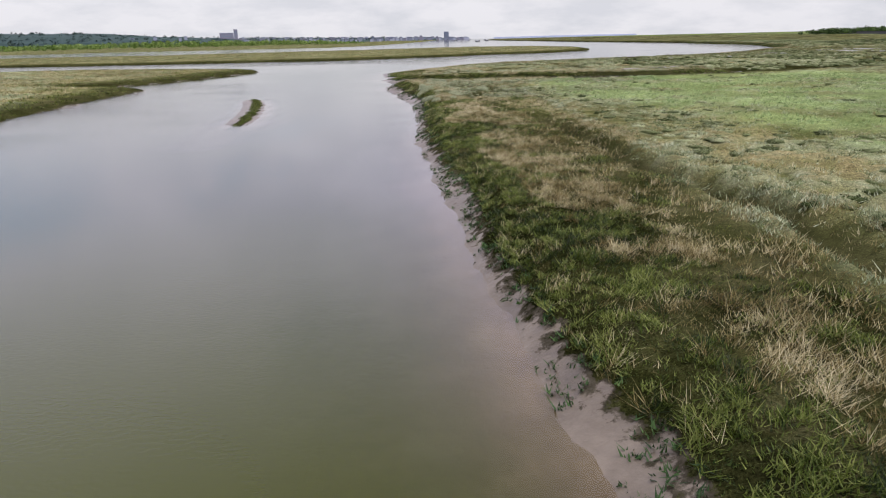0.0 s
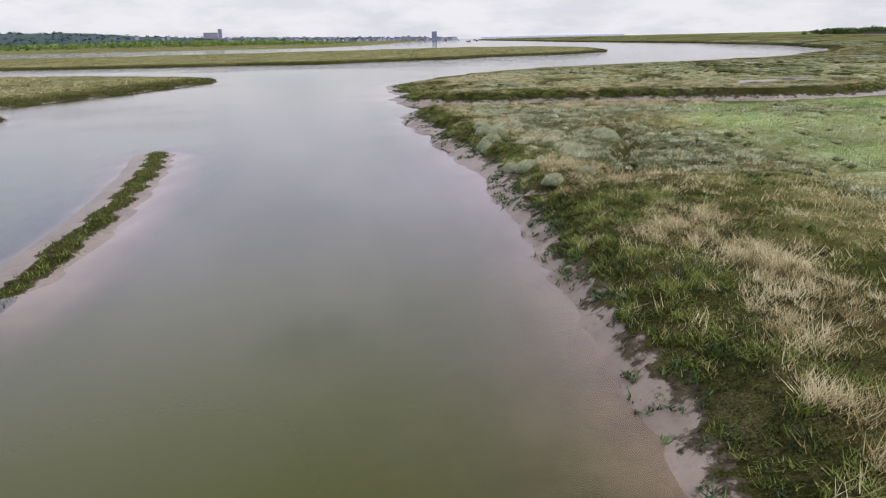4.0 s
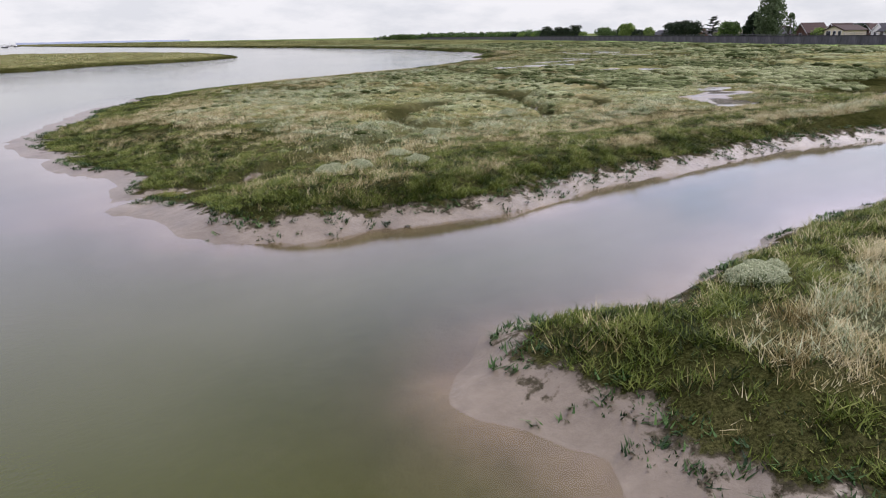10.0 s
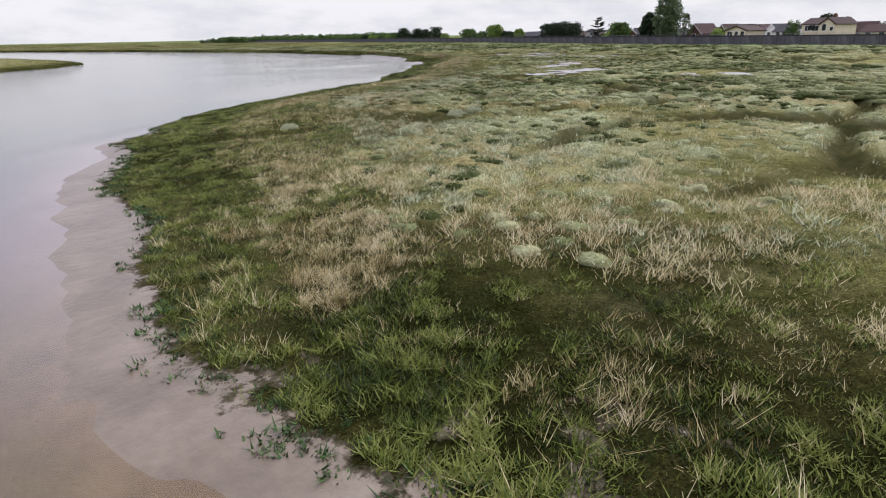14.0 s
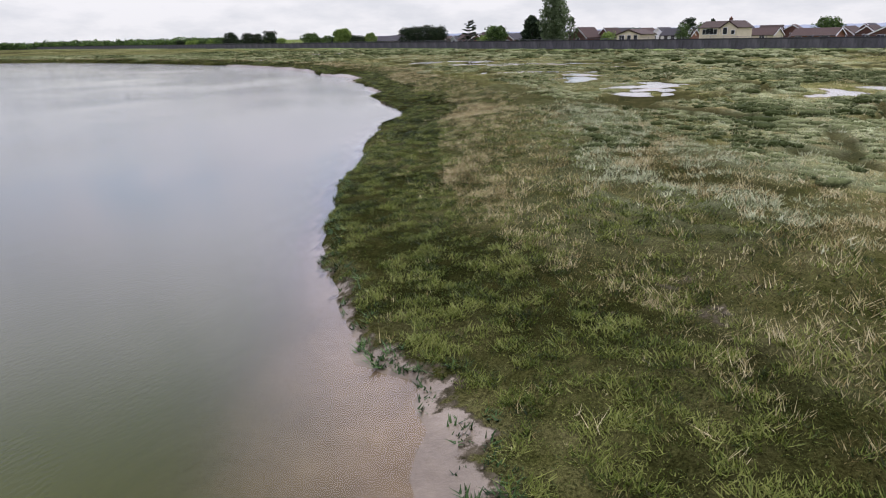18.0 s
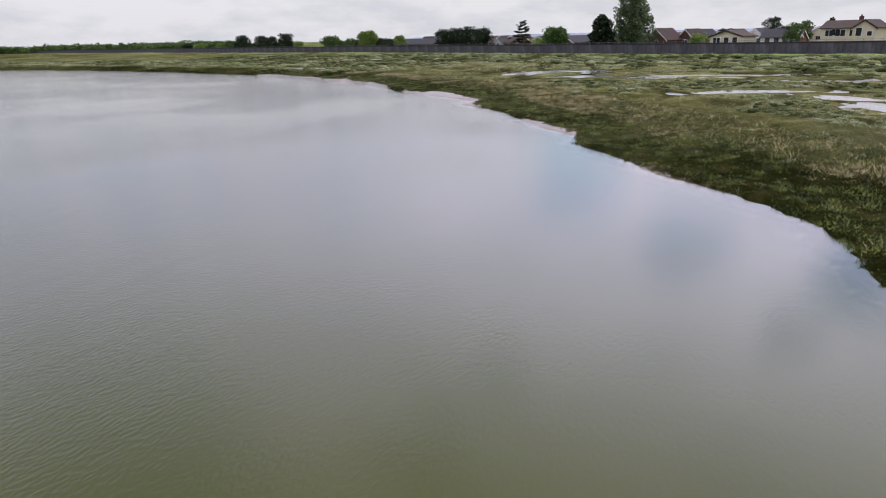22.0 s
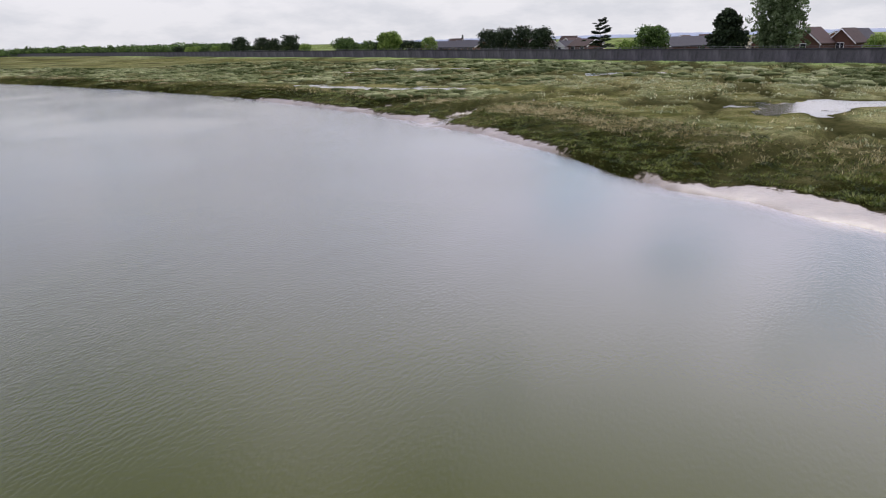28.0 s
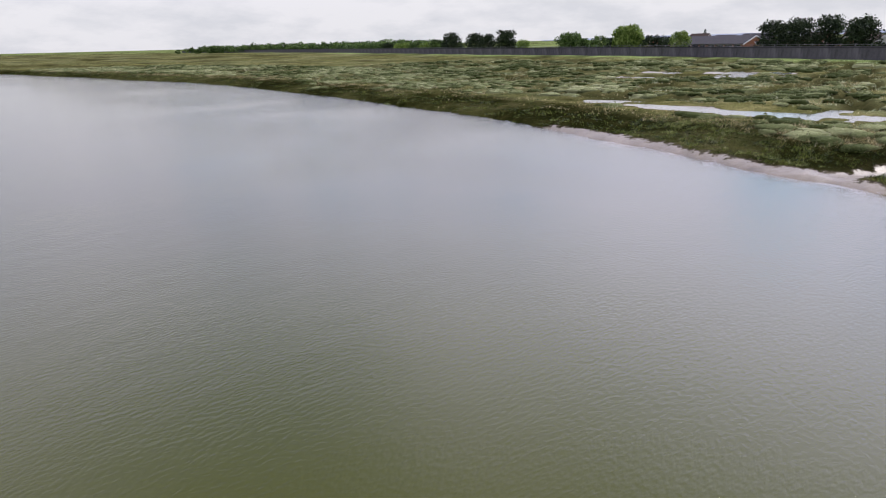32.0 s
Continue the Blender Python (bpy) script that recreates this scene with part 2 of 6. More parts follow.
M_LEAFY = mat("leaf_light_green", [(0.07, 0.12, 0.02), (0.14, 0.21, 0.04), (0.22, 0.29, 0.075)], 0.5, 0.6, attr="tint", attr_mix=0.7, translucent=0.3)
M_LEAFD = mat("leaf_dark_conifer", [(0.010, 0.018, 0.008), (0.022, 0.036, 0.016), (0.042, 0.062, 0.026)], 0.5, 0.7, attr="tint", attr_mix=0.7, translucent=0.1)
M_LEAFP = mat("leaf_grey_poplar", [(0.05, 0.075, 0.03), (0.10, 0.14, 0.06), (0.17, 0.22, 0.11)], 0.5, 0.6, attr="tint", attr_mix=0.7, translucent=0.3)
M_HULL = mat("boat_hull_dark", [(0.03, 0.03, 0.035), (0.06, 0.06, 0.065)], 2.0, 0.5)


def ground_material():
    """Wet mud, turf of several colours, worked from the plan's fields (turf, lush, brown) and noise."""
    m = bpy.data.materials.new("marsh_ground"); m.use_nodes = True
    n, l = m.node_tree.nodes, m.node_tree.links
    b = n["Principled BSDF"]
    tc = n.new("ShaderNodeTexCoord")

    def noise_tex(scale, detail=5, rough=0.6):
        t = n.new("ShaderNodeTexNoise")
        t.inputs["Scale"].default_value, t.inputs["Detail"].default_value, t.inputs["Roughness"].default_value = scale, detail, rough
        l.new(tc.outputs["Object"], t.inputs["Vector"])
        return t.outputs["Fac"]

    def ramp(fac, stops):
        r = n.new("ShaderNodeValToRGB"); e = r.color_ramp.elements
        while len(e) < len(stops):
            e.new(0.5)
        for i, (p, c) in enumerate(stops):
            e[i].position, e[i].color = p, (*c, 1)
        l.new(fac, r.inputs[0])
        return r.outputs[0]

    def blend(fac, a, c):
        x = n.new("ShaderNodeMix"); x.data_type = "RGBA"
        l.new(fac, x.inputs["Factor"]); l.new(a, x.inputs["A"]); l.new(c, x.inputs["B"])
        return x.outputs["Result"]

    def field(name):
        a = n.new("ShaderNodeAttribute"); a.attribute_name = name
        return a.outputs["Fac"]

    mud = ramp(noise_tex(0.7, 7), [(0.3, (0.094, 0.074, 0.048)), (0.5, (0.132, 0.106, 0.070)), (0.7, (0.172, 0.141, 0.097))])
    turf = ramp(noise_tex(0.45, 9, 0.72), [(0.30, (0.030, 0.036, 0.010)), (0.42, (0.075, 0.080, 0.026)), (0.55, (0.155, 0.150, 0.064)), (0.70, (0.250, 0.225, 0.122))])
    caps = ramp(noise_tex(1.3, 8, 0.75), [(0.30, (0.100, 0.122, 0.056)), (0.45, (0.186, 0.214, 0.120)), (0.58, (0.272, 0.294, 0.190)), (0.72, (0.360, 0.374, 0.268))])
    tan = ramp(noise_tex(1.1, 8, 0.75), [(0.30, (0.095, 0.080, 0.034)), (0.48, (0.180, 0.152, 0.072)), (0.70, (0.310, 0.262, 0.145))])
    soft_patch = n.new("ShaderNodeMapRange"); l.new(noise_tex(0.11, 5, 0.6), soft_patch.inputs[0])
    soft_patch.inputs["From Min"].default_value, soft_patch.inputs["From Max"].default_value = 0.50, 0.66
    caps = blend(soft_patch.outputs[0], caps, tan)
    caps = blend(ramp(field("hue"), [(0.66, (0, 0, 0)), (0.98, (0.7, 0.7, 0.7))]), caps, tan)
    # dark plants of the creeks, and shade painted into the hollows
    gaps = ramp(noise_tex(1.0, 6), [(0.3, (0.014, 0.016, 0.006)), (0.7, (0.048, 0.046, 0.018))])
    fine = ramp(noise_tex(6.0, 7, 0.75), [(0.32, (0.42, 0.42, 0.40)), (0.68, (1.35, 1.35, 1.3))])
    fine2 = ramp(noise_tex(24.0, 6, 0.8), [(0.38, (0.28, 0.28, 0.25)), (0.62, (1.55, 1.55, 1.48))])
    lushc = ramp(noise_tex(0.5, 8, 0.7), [(0.3, (0.110, 0.150, 0.050)), (0.7, (0.245, 0.320, 0.130))])
    # peaty shore soil, near black to hold the shade between tufts as well
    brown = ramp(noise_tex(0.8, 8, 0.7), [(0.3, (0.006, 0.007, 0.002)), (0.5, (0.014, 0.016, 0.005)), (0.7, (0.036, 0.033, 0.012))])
    c = blend(field("cap"), turf, caps)
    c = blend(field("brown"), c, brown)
    c = blend(field("lush"), c, lushc)
    for layer in (fine, fine2):
        mul = n.new("ShaderNodeMix"); mul.data_type, mul.blend_type = "RGBA", "MULTIPLY"; mul.inputs["Factor"].default_value = 0.85
        l.new(c, mul.inputs["A"]); l.new(layer, mul.inputs["B"])
        c = mul.outputs["Result"]
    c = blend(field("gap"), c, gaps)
    tone = ramp(noise_tex(0.075, 4, 0.6), [(0.36, (0.66, 0.66, 0.60)), (0.64, (1.22, 1.20, 1.16))])
    mul = n.new("ShaderNodeMix"); mul.data_type, mul.blend_type = "RGBA", "MULTIPLY"; mul.inputs["Factor"].default_value = 0.8
    l.new(c, mul.inputs["A"]); l.new(tone, mul.inputs["B"])
    c = mul.outputs["Result"]
    # the turf's edge is ragged and its torn side is dark
    rag = n.new("ShaderNodeMath"); rag.operation = "MULTIPLY_ADD"; rag.inputs[1].default_value = 1.2
    l.new(noise_tex(1.9, 7, 0.68), rag.inputs[0]); l.new(field("turf"), rag.inputs[2])

    def step(lo, hi):
        r = n.new("ShaderNodeMapRange"); l.new(rag.outputs[0], r.inputs[0])
        r.inputs["From Min"].default_value, r.inputs["From Max"].default_value = lo, hi
        return r.outputs[0]

    grass_share, torn_share = step(1.09, 1.15), step(0.97, 1.05)
    torn = ramp(noise_tex(5.0, 5), [(0.35, (0.022, 0.020, 0.011)), (0.65, (0.075, 0.064, 0.042))])
    grit = ramp(noise_tex(3.5, 8, 0.7), [(0.33, (0.72, 0.71, 0.68)), (0.62, (1.12, 1.12, 1.12))])
    mul = n.new("ShaderNodeMix"); mul.data_type, mul.blend_type = "RGBA", "MULTIPLY"; mul.inputs["Factor"].default_value = 0.5
    l.new(mud, mul.inputs["A"]); l.new(grit, mul.inputs["B"])
    mud = mul.outputs["Result"]
    c = blend(grass_share, blend(torn_share, mud, torn), c)
    l.new(c, b.inputs["Base Color"])
    rr = n.new("ShaderNodeMapRange")
    l.new(torn_share, rr.inputs[0])
    rr.inputs["To Min"].default_value, rr.inputs["To Max"].default_value = 0.36, 0.95
    l.new(rr.outputs[0], b.inputs["Roughness"])
    sp = n.new("ShaderNodeMapRange"); l.new(torn_share, sp.inputs[0])
    sp.inputs["To Min"].default_value, sp.inputs["To Max"].default_value = 0.32, 0.0
    l.new(sp.outputs[0], b.inputs["Specular IOR Level"])
    bp = n.new("ShaderNodeBump"); bp.inputs["Distance"].default_value = 0.12
    bs = n.new("ShaderNodeMapRange"); l.new(torn_share, bs.inputs[0])
    bs.inputs["To Min"].default_value, bs.inputs["To Max"].default_value = 0.25, 0.75
    l.new(bs.outputs[0], bp.inputs["Strength"])
    l.new(noise_tex(3.0, 8, 0.65), bp.inputs["Height"]); l.new(bp.outputs[0], b.inputs["Normal"])
    return m


def water_material(name="turbid_water", calm=False):
    """Turbid estuary water: the mud shows through where it is a hand deep; the surface reflects by Fresnel and ripples in patches."""
    m = bpy.data.materials.new(name); m.use_nodes = True
    n, l = m.node_tree.nodes, m.node_tree.links
    n.remove(n["Principled BSDF"])
    tc = n.new("ShaderNodeTexCoord")

    def noise_tex(scale, detail, stretch):
        mp = n.new("ShaderNodeMapping"); mp.inputs["Scale"].default_value = stretch; mp.inputs["Rotation"].default_value = (0, 0, 0.5)
        l.new(tc.outputs["Object"], mp.inputs["Vector"])
        t = n.new("ShaderNodeTexNoise"); t.inputs["Scale"].default_value, t.inputs["Detail"].default_value = scale, detail
        l.new(mp.outputs[0], t.inputs["Vector"])
        return t.outputs["Fac"]

    silt = n.new("ShaderNodeValToRGB")
    silt.color_ramp.elements[0].position, silt.color_ramp.elements[1].position = 0.35, 0.65
    silt.color_ramp.elements[0].color, silt.color_ramp.elements[1].color = (0.035, 0.040, 0.005, 1), (0.048, 0.052, 0.009, 1)
    l.new(noise_tex(0.05, 4, (1, 1, 1)), silt.inputs[0])
    body = n.new("ShaderNodeBsdfDiffuse"); l.new(silt.outputs[0], body.inputs["Color"])
    clear = n.new("ShaderNodeBsdfTransparent"); clear.inputs[0].default_value = (0.93, 0.87, 0.76, 1)
    depth = n.new("ShaderNodeAttribute"); depth.attribute_name = "murk"
    under = n.new("ShaderNodeMixShader")
    l.new(depth.outputs["Fac"], under.inputs[0]); l.new(clear.outputs[0], under.inputs[1]); l.new(body.outputs[0], under.inputs[2])
    ripple = noise_tex(9.5, 4, (0.75, 1.35, 1))
    swell = noise_tex(0.9, 2, (0.6, 1.3, 1))
    patch = n.new("ShaderNodeMapRange"); l.new(noise_tex(0.045, 3, (1, 1, 1)), patch.inputs[0])
    patch.inputs["From Min"].default_value, patch.inputs["From Max"].default_value = 0.40, 0.62
    patch.inputs["To Min"].default_value, patch.inputs["To Max"].default_value = 0.55, 1.0
    wind = n.new("ShaderNodeAttribute"); wind.attribute_name = "ruffle"
    gust = n.new("ShaderNodeMath"); gust.operation = "MULTIPLY"
    l.new(patch.outputs[0], gust.inputs[0]); l.new(wind.outputs["Fac"], gust.inputs[1])
    hmix = n.new("ShaderNodeMath"); hmix.operation = "MULTIPLY_ADD"; hmix.inputs[1].default_value = 0.9
    l.new(swell, hmix.inputs[0]); l.new(ripple, hmix.inputs[2])
    bp = n.new("ShaderNodeBump"); bp.inputs["Distance"].default_value = 0.002 if calm else 0.015
    l.new(gust.outputs[0], bp.inputs["Strength"]); l.new(hmix.outputs[0], bp.inputs["Height"])
    gloss = n.new("ShaderNodeBsdfGlossy"); gloss.inputs["Roughness"].default_value = 0.12 if calm else 0.04
    l.new(bp.outputs[0], gloss.inputs["Normal"])
    lw = n.new("ShaderNodeLayerWeight"); lw.inputs["Blend"].default_value = 0.5
    l.new(bp.outputs[0], lw.inputs["Normal"])
    pw = n.new("ShaderNodeMath"); pw.operation = "POWER"; pw.inputs[1].default_value = 3.85
    l.new(lw.outputs["Facing"], pw.inputs[0])
    fr = n.new("ShaderNodeMath"); fr.operation = "MULTIPLY_ADD"; fr.inputs[1].default_value, fr.inputs[2].default_value = 1.05, 0.004
    l.new(pw.outputs[0], fr.inputs[0])
    top = n.new("ShaderNodeMixShader")
    l.new(fr.outputs[0], top.inputs[0]); l.new(under.outputs[0], top.inputs[1]); l.new(gloss.outputs[0], top.inputs[2])
    l.new(top.outputs[0], n["Material Output"].inputs[0])
    return m


M_GROUND, M_WATER, M_POOL = ground_material(), water_material(), water_material("still_pool_water", True)

# ---------------------------------------------------------------- plan of the shore (metres)
SHORE_SOUTH = [(30, -2000), (5, -60), (4.2, 4), (3.6, 12), (2.6, 15), (2.2, 18), (1.8, 21), (1.5, 27), (1.2, 30), (0.6, 33.5), (0.1, 38.6), (-0.3, 42.5),
               (-0.6, 47), (-0.8, 52.5), (-0.7, 56), (-1.2, 61), (-1.0, 64.8), (-1.9, 67.2), (-1.8, 69.4), (-2.6, 71.6), (-3.5, 73.6), (-3.2, 76.4), (-2.6, 77.8), (-4.2, 79.2), (-4.0, 81.2), (-5.2, 83.3),
               (-4.9, 85), (-5.4, 86.8), (-4.6, 87.5), (-2, 86.6), (1.4, 87.1), (7.2, 87.5), (14, 86.4), (19.2, 85.6), (26, 86.6), (32, 88), (43, 92), (59, 98.5), (85, 104.5)]
SHORE_MIDDLE = [(85, 106), (72, 106), (57, 105), (46, 101.5), (40, 98.5), (36, 96), (30.5, 93.6), (24, 93.2), (17.4, 95), (10, 95.2), (4.4, 95.2), (1.5, 94.8), (-1, 95.3),
                (-3.3, 96), (-5.3, 96.8), (-6.1, 98.2), (-6.1, 101), (-7, 102.4), (-7, 104.3), (-6.1, 105.8), (-6.2, 108), (-7.4, 109.5), (-7.8, 112), (-7.3, 114), (-8.1, 115.5),
                (-8.3, 118.3), (-8.1, 121), (-7.2, 123.3), (-6, 126), (-4.2, 128.7), (-2.6, 134.5), (-1.2, 137), (0.2, 138.6), (1.2, 140.4), (2.0, 142.6), (2.4, 144), (4.6, 145.4), (5.9, 146.1), (6.3, 147.7),
                (7.4, 148.6), (10.1, 151.1), (13, 152.7), (17.7, 155.2), (21.5, 156.6), (26, 158.6), (30, 160.2)]
SHORE_NORTH = [(34.4, 162), (39, 162.6), (42.5, 164.8), (45.3, 167.3), (48.5, 169.5), (52, 172.3), (55.5, 173), (60, 176.5), (64.5, 180), (67, 181.5), (70.8, 185), (74.5, 185.8),
               (79, 189.5), (82, 192.8), (82.2, 196.2), (85, 199), (90.6, 203.7), (95.5, 208.3), (98.4, 213.6), (101.8, 215.2), (102, 218), (106, 223), (107.8, 227.4), (111, 232.5),
               (114.2, 239), (119.5, 251.5), (127.5, 276), (138, 315), (141, 350), (145, 420), (138, 520), (128, 700), (118, 1000), (95, 1600), (200, 2600), (900, 3500), (4600, 3500), (4600, -2000)]
MARSH_EAST = SHORE_SOUTH + SHORE_MIDDLE + SHORE_NORTH
MARSH_WEST = [(-34, -200), (-35, 40), (-35.7, 58.8), (-37.2, 72.8), (-38.6, 90), (-40, 93), (-52, 98), (-46.5, 103), (-42, 113), (-39, 128), (-37, 139.5), (-38.5, 145),
              (-45, 148), (-69, 159.5), (-93, 161.5), (-160, 165), (-420, 120), (-420, -200)]
MARSH_ISLAND = [(-420, 260), (-250, 228), (-140, 217), (-83, 211), (-31, 211), (4, 228), (15, 242), (32, 247), (44, 256), (56, 270), (62, 290), (66, 335), (56, 390), (20, 430),
                (-50, 395), (-141, 360), (-257, 385), (-420, 400)]
MAINLAND = [(-4600, 480), (-700, 560), (-300, 622), (-107, 640), (-75, 760), (-60, 1000), (-40, 1500), (-30, 2400), (100, 4700), (-4600, 4700)]
CREEKS = [  # (line, half width, depth, share of bare mud)
    ([(-8.6, 102.9), (-6.6, 103.3), (-4, 102.8), (-1.3, 103.9), (1.6, 104.7), (5.4, 105.7), (9.4, 106.7), (13, 106.3), (15.1, 106.2), (17.5, 109.5), (20, 114), (20.7, 116.5)], 0.55, 0.62, 0.8),
    ([(-1.5, 140.6), (1.2, 140.6), (2.9, 140.2), (4.6, 139.4), (6.0, 137.9), (7.6, 136.4), (9.3, 135.4), (10.7, 133.6), (13.9, 132.4), (17.4, 131.5), (20.9, 129.5), (27, 126.5)], 0.42, 0.45, 0.55),
    ([(-2.4, 59.9), (-0.9, 59.5), (0.4, 59.1)], 0.28, 0.35, 0.6),
    ([(0.6, 59.0), (2.6, 60.9), (3.4, 63), (4.7, 66.8), (5.8, 71.7)], 0.45, 0.35, 0.0),
    ([(6.5, 47), (7.0, 41.4), (7.9, 37), (8.4, 30), (9.4, 26), (10, 22.1), (10.2, 15)], 0.6, 0.5, 0.15),
    ([(-4.6, 79.2), (-2.6, 78.2), (-0.9, 77.6), (0.4, 78.4), (1.4, 80.5)], 0.3, 0.45, 0.3),
    ([(80, 105), (74, 112), (70, 117.3), (76, 126), (83.4, 133.6), (90, 140)], 1.4, 0.7, 0.9),
    ([(98.6, 213.8), (101.5, 213.2), (104.5, 213.6), (108, 212), (113, 209), (118, 204)], 1.1, 0.7, 0.9),
    ([(106.8, 223.4), (108.5, 221), (111.5, 219.5)], 0.9, 0.5, 0.9),
    ([(82, 194.6), (85.5, 194.2), (90, 191.5), (97, 188)], 0.5, 0.4, 0.2),
]
POOLS = [  # centre, half length, half width, turn in degrees
    (52, 135.3, 3.4, 1.5, -20), (56.5, 130.8, 2.6, 1.1, 40), (96.5, 171, 6, 1.3, 100), (73.3, 157.2, 3.0, 1.4, 35), (53.4, 148, 1.6, 1.0, 0), (92.2, 155.5, 7, 1.4, 95),
    (58, 149, 3.8, 1.5, -30), (49.6, 148.2, 1.6, 1.1, 0), (65.5, 155.8, 4.0, 1.3, 10), (100.5, 172, 12, 1.4, 98), (77.5, 163.3, 5.5, 1.5, 105), (171, 245, 6, 2.6, 110),
    (124.4, 231.5, 11.5, 1.6, 82), (158, 254, 2.6, 1.3, 100), (153, 207, 6, 2.4, 110), (108.5, 187.2, 6.5, 2.6, 125), (30.5, 105.5, 4.2, 1.5, 25),
    (35.5, 108.8, 3.0, 1.1, 20), (170, 257, 5, 1.5, 110), (27.5, 103.2, 2.0, 1.0, 40), (163, 241, 4, 1.4, 100),
]
POOL_LEVEL = 0.66
WALL_LINE = [(95, -20), (118, 40), (140, 95), (158, 140), (175, 180), (203, 225), (236, 275), (258, 318), (276, 365), (312, 430), (375, 560), (430, 720), (480, 900)]
WALL_TOP, WALL_FOOT = 3.3, 1.15


# ---------------------------------------------------------------- fields of the plan
_rng = np.random.RandomState(5)
_TABLE = _rng.rand(256, 256)


def vnoise(x, y, k=0):
    """Smooth value noise in 0..1 on a unit lattice."""
    x, y = np.asarray(x, float) + 17.3 * k, np.asarray(y, float) + 41.7 * k
    i, j = np.floor(x).astype(int), np.floor(y).astype(int)
    u, v = x - i, y - j
    u, v = u * u * (3 - 2 * u), v * v * (3 - 2 * v)
    a, b = _TABLE[i % 256, j % 256], _TABLE[(i + 1) % 256, j % 256]
    c, d = _TABLE[i % 256, (j + 1) % 256], _TABLE[(i + 1) % 256, (j + 1) % 256]
    return (a * (1 - u) + b * u) * (1 - v) + (c * (1 - u) + d * u) * v


def fbm(x, y, k=0, octaves=3):
    s, w, total = 0, 1.0, 0.0
    for o in range(octaves):
        s, total = s + w * vnoise(x * 2 ** o, y * 2 ** o, k + o), total + w
        w *= 0.5
    return s / total


def smooth(a, b, x):
    t = np.clip((x - a) / (b - a), 0, 1)
    return t * t * (3 - 2 * t)


def line_distance(x, y, line, closed=False):
    best = np.full(x.shape, 1e12)
    pts = line + [line[0]] if closed else line
    for (ax, ay), (bx, by) in zip(pts[:-1], pts[1:]):
        ex, ey = bx - ax, by - ay
        t = np.clip(((x - ax) * ex + (y - ay) * ey) / (ex * ex + ey * ey), 0, 1)
        best = np.minimum(best, (x - ax - t * ex) ** 2 + (y - ay - t * ey) ** 2)
    return np.sqrt(best)


def inside(x, y, poly):
    r = np.zeros(x.shape, bool)
    for (ax, ay), (bx, by) in zip(poly, poly[1:] + poly[:1]):
        if ay == by:
            continue
        r ^= ((ay > y) != (by > y)) & (x < (bx - ax) * (y - ay) / (by - ay) + ax)
    return r


def cushions(x, y, cell, k):
    """Scattered round cushions about cell metres apart: distance to the nearest centre and to the next, in cells, and a random value a cushion."""
    gx, gy = x / cell, y / cell
    i, j = np.floor(gx).astype(int), np.floor(gy).astype(int)
    f1, f2, rid = np.full(x.shape, 9.0), np.full(x.shape, 9.0), np.zeros(x.shape)
    for di in (-1, 0, 1):
        for dj in (-1, 0, 1):
            a, b = (i + di + 31 * k) % 256, (j + dj + 57 * k) % 256
            r = np.hypot(i + di + 0.1 + 0.8 * _TABLE[a, b] - gx, j + dj + 0.1 + 0.8 * _TABLE[b, a] - gy)
            near = r < f1
            f2 = np.where(near, f1, np.minimum(f2, r))
            rid = np.where(near, _TABLE[(a + 91) % 256, (b + 47) % 256], rid)
            f1 = np.where(near, r, f1)
    return f1, f2, rid


def signed(x, y, poly):
    d = line_distance(x, y, poly, True)
    return np.where(inside(x, y, poly), d, -d)


def mud_width(x, y):
    """How far the open mud reaches from the turf to the water."""
    w = np.where(y > 152, 0.06, 0.55) * np.ones(x.shape)
    for cx, cy, r, v in ((3, 12, 3, 1.0), (1, 29, 3, 0.9), (-0.6, 41, 3, 0.7), (-2, 62, 4, 1.1), (-3, 68.5, 3, 1.4), (-4.2, 75, 2, 0.9), (-4.2, 78, 1.6, 1.6), (-5, 82, 3, 1.2), (-6, 86, 2, 1.1), (-5, 95, 4, 1.2),
                         (12, 93, 12, 0.9), (30, 92, 8, 1.0), (-8, 101, 4, 1.6), (-8, 111, 6, 1.2), (-8, 122, 7, 1.6), (-5, 130, 6, 2.2), (-2, 138, 4, 2.0), (3, 144, 3, 1.5),
                         (9, 150, 6, 0.3), (26, 159, 14, 0.2), (46, 167, 5, 0.4), (107, 225, 3, 1.6), (112, 235, 6, 1.3), (59, 175, 4, 1.0), (72, 186, 3, 1.2), (80.5, 191, 5, 2.8), (93, 206, 6, 0.9), (100, 216, 5, 1.3)):
        g = np.exp(-((x - cx) ** 2 + (y - cy) ** 2) / (r * r))
        w = w * (1 - g) + v * g
    return np.where(x < -30, 0.12, w)


